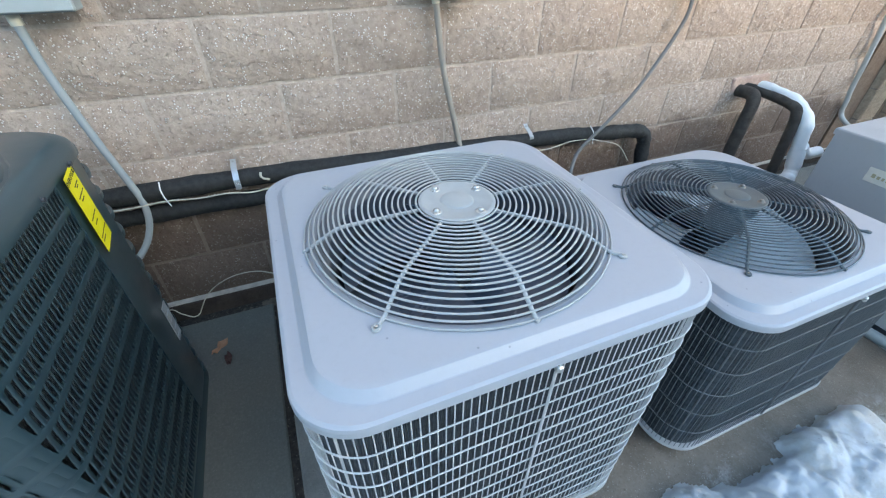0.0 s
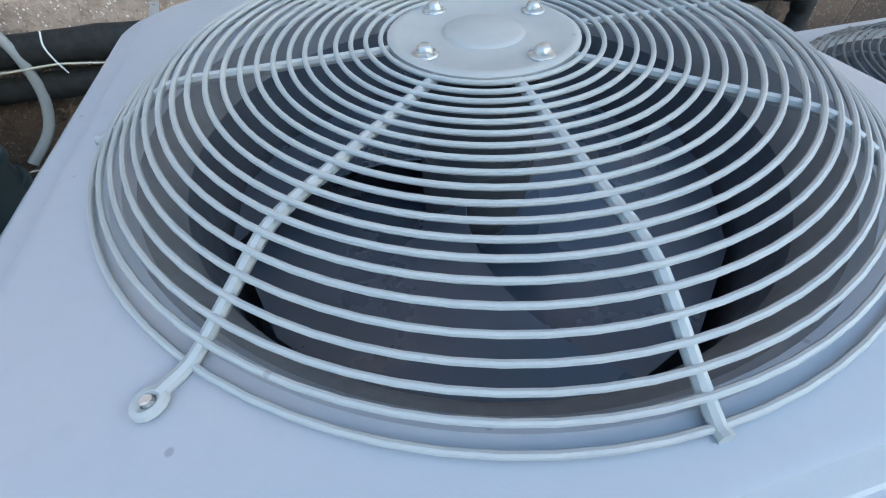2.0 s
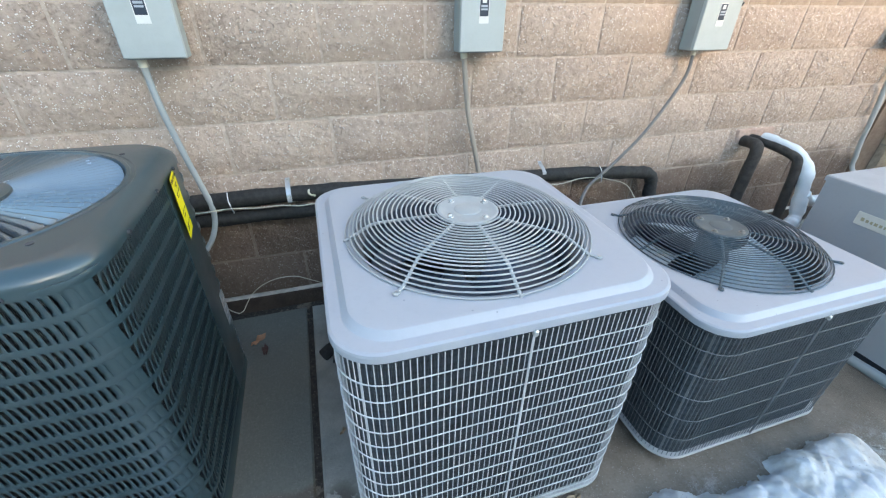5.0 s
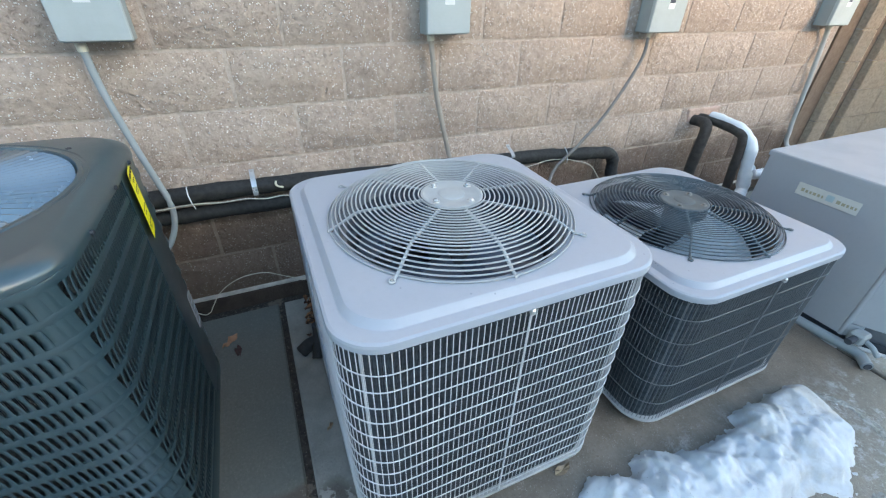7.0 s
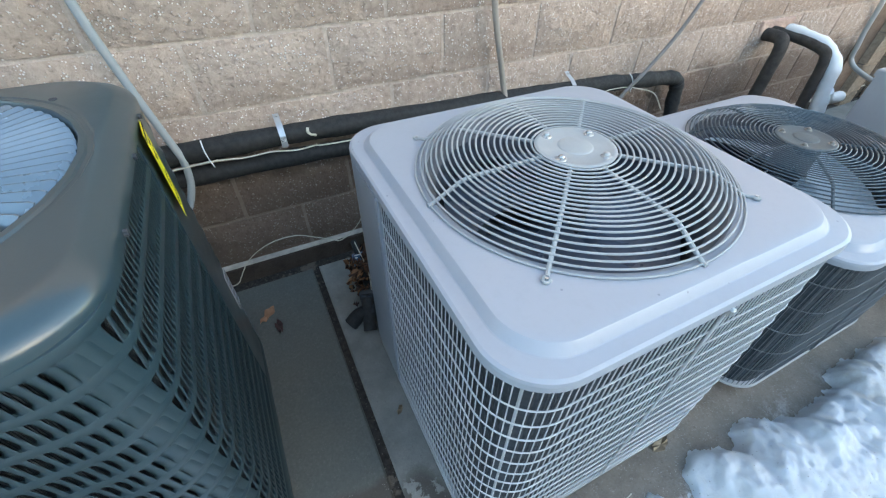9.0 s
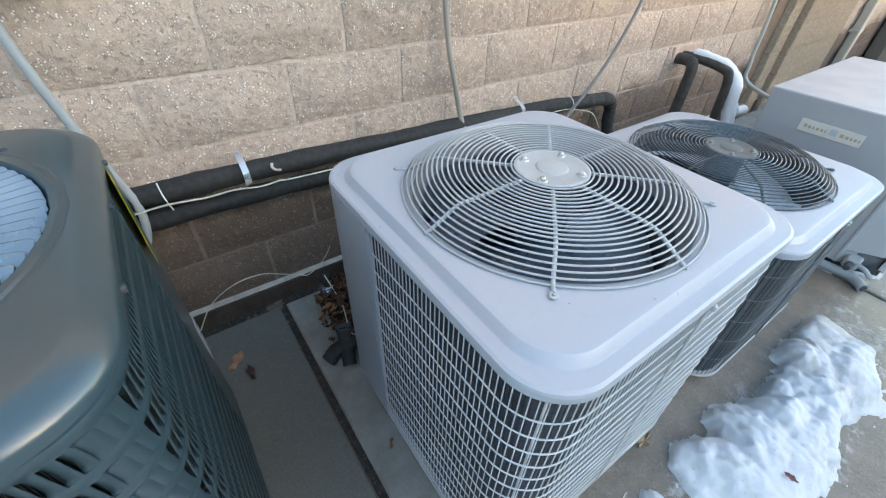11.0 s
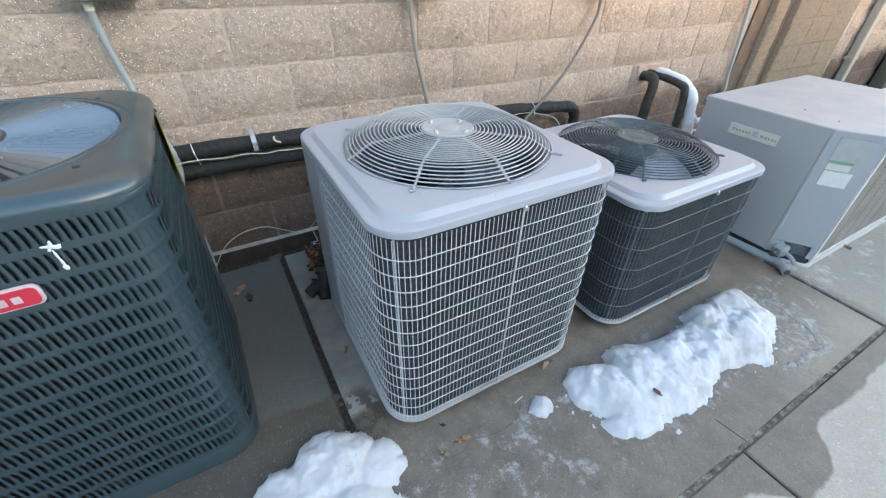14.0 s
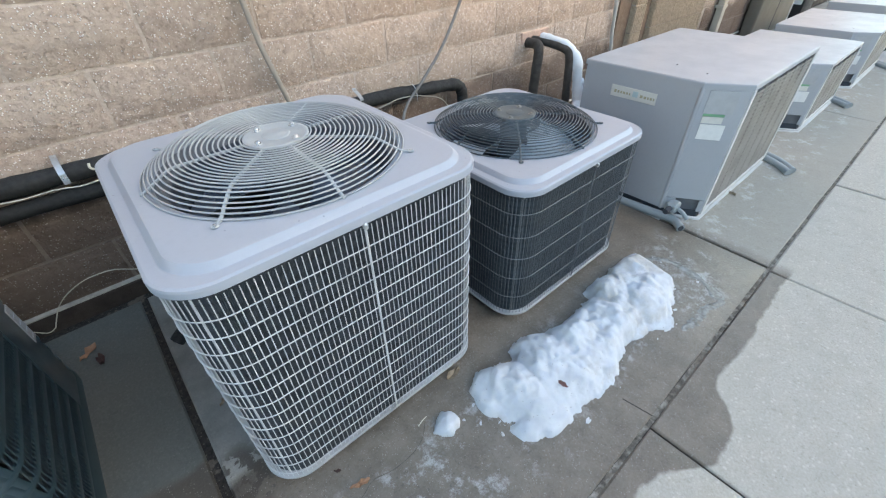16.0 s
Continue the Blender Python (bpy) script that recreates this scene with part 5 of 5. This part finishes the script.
for (x, y) in ((3.60, -1.43), (5.22, -1.40), (6.82, -1.42)):
    hz = thing("drain_hose", "two short grey pipes lying on the slab beside the box condenser", "pipe", "short pipes on the slab", at=(x, y, 0.024))
    part("pipe", tube([(0.0, 0.12, 0.02), (-0.02, 0.0, 0.004), (-0.07, -0.09, 0.0), (-0.13, -0.15, 0.0)], 0.020, 12), M_COND, hz)
    part("pipe", tube([(0.05, 0.12, 0.02), (0.03, -0.02, 0.004), (-0.02, -0.10, 0.0), (-0.08, -0.16, 0.0)], 0.020, 12), M_COND, hz)


# ---- snow ----
def snow_pile(label, lobes, seed, cell=0.006):
    x0, x1 = min(l[0] - l[2] for l in lobes) - 0.05, max(l[0] + l[2] for l in lobes) + 0.05
    y0, y1 = min(l[1] - l[3] for l in lobes) - 0.05, max(l[1] + l[3] for l in lobes) + 0.05
    nx, ny = int((x1 - x0) / cell), int((y1 - y0) / cell)
    verts, keep, faces = [], [], []
    for j in range(ny + 1):
        for i in range(nx + 1):
            x, y = x0 + (x1 - x0) * i / nx, y0 + (y1 - y0) * j / ny
            sx, sy = x + 0.045 * noise.noise(Vector((x * 7, y * 7, seed))), y + 0.045 * noise.noise(Vector((x * 7, y * 7, seed + 9)))
            wx = x + 0.045 * noise.noise(Vector((x * 7, y * 7, seed))) + 0.020 * noise.noise(Vector((x * 24, y * 24, seed))) + 0.010 * noise.noise(Vector((x * 55, y * 55, seed)))
            wy = y + 0.045 * noise.noise(Vector((x * 7, y * 7, seed + 9))) + 0.018 * noise.noise(Vector((x * 24, y * 24, seed + 9))) + 0.010 * noise.noise(Vector((x * 55, y * 55, seed + 9)))
            hgt = 0.0
            for cx, cy, rx, ry, hh in lobes:
                d = ((wx - cx) / rx) ** 2 + ((wy - cy) / ry) ** 2
                if d < 1:
                    e = ((sx - cx) / rx) ** 2 + ((sy - cy) / ry) ** 2
                    hgt = max(hgt, hh * (1 - min(e, 0.94)) ** 0.55 * min(1.0, 0.30 + (1 - d) * 2.2))
            if hgt > 0:
                hgt *= 0.88 + 0.30 * noise.noise(Vector((x * 8, y * 8, seed + 3))) + 0.17 * noise.noise(Vector((x * 19, y * 19, seed + 5))) + 0.09 * noise.noise(Vector((x * 44, y * 44, seed + 7))) + 0.03 * noise.noise(Vector((x * 85, y * 85, seed + 8)))
            keep.append(hgt > 0.0032)
            verts.append((x, y, ground_z(y) + max(hgt, 0) - 0.003))
    for j in range(ny):
        for i in range(nx):
            q = (j * (nx + 1) + i, j * (nx + 1) + i + 1, (j + 1) * (nx + 1) + i + 1, (j + 1) * (nx + 1) + i)
            if any(keep[v] for v in q):
                faces.append(q)
    me = bpy.data.meshes.new("snow")
    me.from_pydata(verts, [], faces)
    me.materials.append(M_SNOW)
    for f in me.polygons:
        f.use_smooth = True
    bm = bmesh.new()
    bm.from_mesh(me)
    bmesh.ops.delete(bm, geom=[v for v in bm.verts if not v.link_faces], context="VERTS")
    bm.to_mesh(me)
    bm.free()
    return tagged(new("snow_pile", me), label, "snow", "snow piles", "stuff")


heap = snow_pile("heap of old white snow melting on the wet slab", [(1.00, -1.40, 0.09, 0.10, 0.055), (1.08, -1.45, 0.14, 0.13, 0.085), (1.22, -1.47, 0.18, 0.16, 0.105), (1.04, -1.545, 0.11, 0.075, 0.04), (1.20, -1.56, 0.18, 0.080, 0.055), (1.40, -1.49, 0.19, 0.155, 0.11), (1.36, -1.58, 0.12, 0.065, 0.03),
    (1.58, -1.48, 0.16, 0.13, 0.095), (1.74, -1.47, 0.17, 0.145, 0.105), (1.88, -1.47, 0.14, 0.14, 0.085), (1.97, -1.42, 0.09, 0.09, 0.05), (1.86, -1.56, 0.10, 0.07, 0.035), (1.62, -1.59, 0.08, 0.06, 0.014), (1.72, -1.61, 0.09, 0.05, 0.009)], 4.0)
snow_pile("smaller heap of snow across the slab joint", [(0.09, -1.23, 0.15, 0.13, 0.085), (-0.04, -1.27, 0.13, 0.12, 0.07), (0.20, -1.29, 0.10, 0.10, 0.055), (0.03, -1.40, 0.22, 0.14, 0.08), (-0.2, -1.36, 0.12, 0.10, 0.05)], 21.0)
snow_pile("far heap of blue-white snow at the end of the row", [(7.25, -1.62, 0.35, 0.25, 0.10), (7.8, -1.66, 0.5, 0.28, 0.14), (8.5, -1.62, 0.4, 0.3, 0.12)], 61.0, 0.02)
snow_pile("small melting lump of snow", [(0.805, -1.362, 0.058, 0.046, 0.038)], 36.0, 0.004)
rnd = random.Random(8)
crumbs = [(rnd.uniform(0.84, 1.10), rnd.uniform(-1.52, -1.38), rnd.uniform(0.006, 0.016), rnd.uniform(0.006, 0.012), rnd.uniform(0.004, 0.009)) for k in range(16)]
crumbs += [(rnd.uniform(1.92, 2.12), rnd.uniform(-1.64, -1.36), rnd.uniform(0.006, 0.014), rnd.uniform(0.005, 0.010), rnd.uniform(0.003, 0.006)) for k in range(22)]
crumbs += [(rnd.uniform(1.1, 1.9), rnd.uniform(-1.70, -1.60), rnd.uniform(0.008, 0.02), rnd.uniform(0.006, 0.012), rnd.uniform(0.004, 0.008)) for k in range(14)]
snow_pile("loose crumbs of wet snow round the heap", crumbs, 40.0, 0.005)


ice = snow_pile("thin ring of clear ice left by the melting heap", [(1.99 + 0.13 * math.cos(a) * (1 if math.cos(a) > 0 else 2.9) , -1.54 - 0.19 * math.sin(a), 0.030 + 0.010 * math.sin(9 * a), 0.022 + 0.008 * math.sin(7 * a + 1), 0.006) for a in [radians(v) for v in range(-88, 125, 5)]], 51.0, 0.004)
ice.data.materials.clear()
ice.data.materials.append(M_ICE)


# ---- fallen leaves ----
def leaf_mesh(seed, size, mat):
    rnd = random.Random(seed)
    bm = bmesh.new()
    n = 14
    mid = bm.verts.new((0, 0, 0.004))
    rim = []
    for k in range(n):
        a = 2 * math.pi * k / n
        r = size * (0.80 + 0.20 * abs(math.cos(2.5 * a)) + rnd.uniform(-0.14, 0.10))
        rim.append(bm.verts.new((r * math.cos(a), (0.40 + 0.10 * math.cos(a)) * r * math.sin(a), rnd.uniform(0.0, 0.014) + 0.003 * (k % 2))))
    for k in range(n):
        bm.faces.new((mid, rim[k], rim[(k + 1) % n]))
    bm.normal_update()
    bmesh.ops.solidify(bm, geom=bm.faces[:], thickness=0.0008)
    return mesh_of(bm, "leaf", mat, True, 60)


def leaf(x, y, size, seed, mat, lbl, z=None, tilt=0):
    o = tagged(new("fallen_leaf", leaf_mesh(seed, size, mat)), lbl, "leaf", "fallen leaves")
    o.matrix_basis = pose(x, y, (ground_z(y) if z is None else z) + 0.001, tilt, tilt * 0.6, seed * 47)
    return o


leaf(-0.040, -0.240, 0.046, 1, M_LEAF_O, "curled tan leaf on the slab")
leaf(-0.010, -0.315, 0.034, 2, M_LEAF_R, "dark red leaf on the slab")
dry = leaf(0.490, -1.334, 0.034, 3, M_LEAF_O, "curled orange-brown leaf on the wet slab")
dry.matrix_basis = pose(0.490, -1.334, ground_z(-1.334) + 0.001, 0, 0, -12) @ Matrix.Diagonal((1, 0.62, 1.2, 1))
leaf(0.419, -1.340, 0.019, 8, M_LEAF_Y, "broken tan leaf on the wet slab")
leaf(0.945, -1.242, 0.036, 4, M_LEAF_Y, "brown leaf at the foot of the grey condenser")
leaf(0.275, -0.80, 0.020, 5, M_LEAF_Y, "tan leaf at the foot of the grey condenser")
heap_top = max([v.co.z for v in heap.data.vertices if abs(v.co.x - 1.162) < 0.016 and abs(v.co.y + 1.548) < 0.016] + [0.01])
leaf(1.162, -1.548, 0.019, 6, M_LEAF_S, "dark red leaf on the snow", z=heap_top - 0.004, tilt=14)
leaf(0.458, -1.258, 0.011, 7, M_LEAF_R, "small dark leaf on the wet slab")
leaf(2.98, -1.436, 0.030, 9, M_LEAF_Y, "pale curled leaf at the foot of the box condenser")
twig = tagged(new("twig", mesh_of(tube([(0.0, 0.0, 0.003), (0.02, 0.005, 0.004), (0.042, 0.009, 0.003)], 0.0016, 6, steps=3), "twig", M_CORD)), "short pale twig on the wet slab", "twig")
twig.location = (0.727, -1.310, ground_z(-1.31))
# Dark wet edge of the slush film, drawn as a thin flat tube.
crack = [(0.754, -1.311), (0.714, -1.347), (0.662, -1.365), (0.589, -1.365), (0.525, -1.349), (0.473, -1.366), (0.414, -1.362)]
part("crack", tube([(x, y, ground_z(y) + 0.0005) for x, y in crack], lambda w: 0.0007 + 0.0009 * math.sin(23 * w) ** 2, 6, flat=0.4), M_WET_EDGE, pavement)
# Control joint running a short way into the slab.
part("crack", tube([(1.332, -1.797, 0.0012), (1.324, -1.75, 0.0017), (1.315, -1.70, 0.003)], 0.0021, 6, flat=0.4), M_DIRT, pavement)
litter = thing("leaf_litter", "heaped brown leaves caught behind the grey condenser", "leaves", kind="stuff", at=(0.350, -0.27, 0.035))
rnd = random.Random(5)
bm = bmesh.new()
for k in range(260):
    me = leaf_mesh(100 + k, rnd.uniform(0.016, 0.030), M_LEAF_P)
    t0 = len(bm.verts)
    bm.from_mesh(me)
    bm.verts.ensure_lookup_table()
    y = rnd.triangular(-0.12, 0.19, 0.02)
    px = rnd.gauss(0.02 + 0.02 * y / 0.1, 0.036)
    m = pose(px, y, rnd.uniform(0.0, max(0.02, 0.15 + 0.5 * px - 1.0 * max(0.0, abs(y) - 0.08))), rnd.uniform(-70, 70), rnd.uniform(-70, 70), rnd.uniform(0, 360))
    for v in bm.verts[t0:]:
        v.co = m @ v.co
part("leaves", bm, M_LEAF_P, litter)
valve = thing("service_valve", "refrigerant valve with dark drier and blue cap among brown leaves", "valve", at=(0.30, -0.42, 0.03))
part("drier", cylinder((0.02, 0.02, 0.02), (0.02, 0.05, 0.10), 0.030, 18), M_DARK, valve)
part("cap", cylinder((0.045, 0.205, 0.095), (0.045, 0.225, 0.135), 0.026, 18), M_BLUE, valve, "blue cap with a white label")
part("cap_label", box(0.028, 0.058, 0.200, 0.216, 0.136, 0.142), M_WHITE, valve)
part("pipe", tube([(0.05, 0.30, 0.14), (0.045, 0.20, 0.11), (0.035, 0.10, 0.09), (0.035, 0.0, 0.06), (0.06, -0.05, 0.04)], 0.013, 10), M_FOAM, valve)
part("foam_end", tube([(-0.012, -0.055, 0.008), (0.002, -0.01, 0.045), (0.02, 0.045, 0.095)], 0.024, 12), M_FOAM, valve)
part("foam_pipe", tube([(-0.07, 0.0, 0.012), (-0.03, 0.01, 0.035), (0.02, 0.0, 0.05), (0.09, 0.02, 0.06)], 0.028, 12), M_FOAM, valve)
part("wire", tube([(0.045, 0.25, 0.18), (0.052, 0.12, 0.13), (0.035, 0.03, 0.085), (0.05, 0.0, 0.09), (0.066, 0.04, 0.15), (0.078, 0.06, 0.19)], 0.002, 6), M_CORD, valve)

# ---- unseen wall opposite, added to keep the yard in shade ----
opp = tagged(new("shade_wall_opposite"), "unseen plain wall added opposite to keep the yard in shade", "building", kind="structure")
part("wall", box(-30, 8.9, -14.3, -14.0, -0.05, 7.2), M_STUCCO, opp, smooth=False)
# Sloping top edge, shaped to set where sunlight starts on the block wall.
bm = bmesh.new()
vs = [bm.verts.new((x, y, z)) for y in (-14.3, -14.0) for x, z in ((8.9, -0.05), (40.0, -0.05), (40.0, 5.1), (14.0, 6.2), (8.9, 6.55))]
bm.faces.new(vs[:5])
bm.faces.new(vs[5:][::-1])
for k in range(5):
    bm.faces.new((vs[k], vs[5 + k], vs[5 + (k + 1) % 5], vs[(k + 1) % 5]))
part("shadow_edge_wall", bm, M_STUCCO, opp, smooth=False)

# ---- wall blocks, one by one ----
SEEDS = [block_mesh(s, BX - 0.013, BZ - 0.012) for s in range(9)]
HALF = [block_mesh(s + 20, BX / 2 - 0.013, BZ - 0.012) for s in range(3)]
SLEEK = [block_mesh(s + 40, BX / 2 - 0.011, BZ - 0.011, 0.0012, M_SLEEK) for s in range(3)]
rnd = random.Random(11)
for row in range(2, 6):
    z = Z0 + (row + 0.5) * BZ
    for col in range(-8, 46):
        xa = col * BX / 2
        part("block", rnd.choice(SLEEK), None, wall, m=Matrix.Translation((xa + BX / 4, 0.001, z)))
for row in range(-5, 2):
    z = Z0 + (row + 0.5) * BZ
    off = 0.0 if row % 2 else BX / 2
    col = -4
    x = off + col * BX
    while x < 9.6:
        xa, xb = x, x + BX
        if xb <= 3.885 or xa >= 5.47:
            part("block", rnd.choice(SEEDS), None, wall, m=Matrix.Translation(((xa + xb) / 2, 0, z)) @ Matrix.Diagonal((rnd.choice((-1, 1)), 1, 1, 1)))
        elif xa < 3.72 and xb > 3.88:
            part("block", rnd.choice(HALF), None, wall, m=Matrix.Translation((xa + BX / 4, 0, z)))
        x += BX
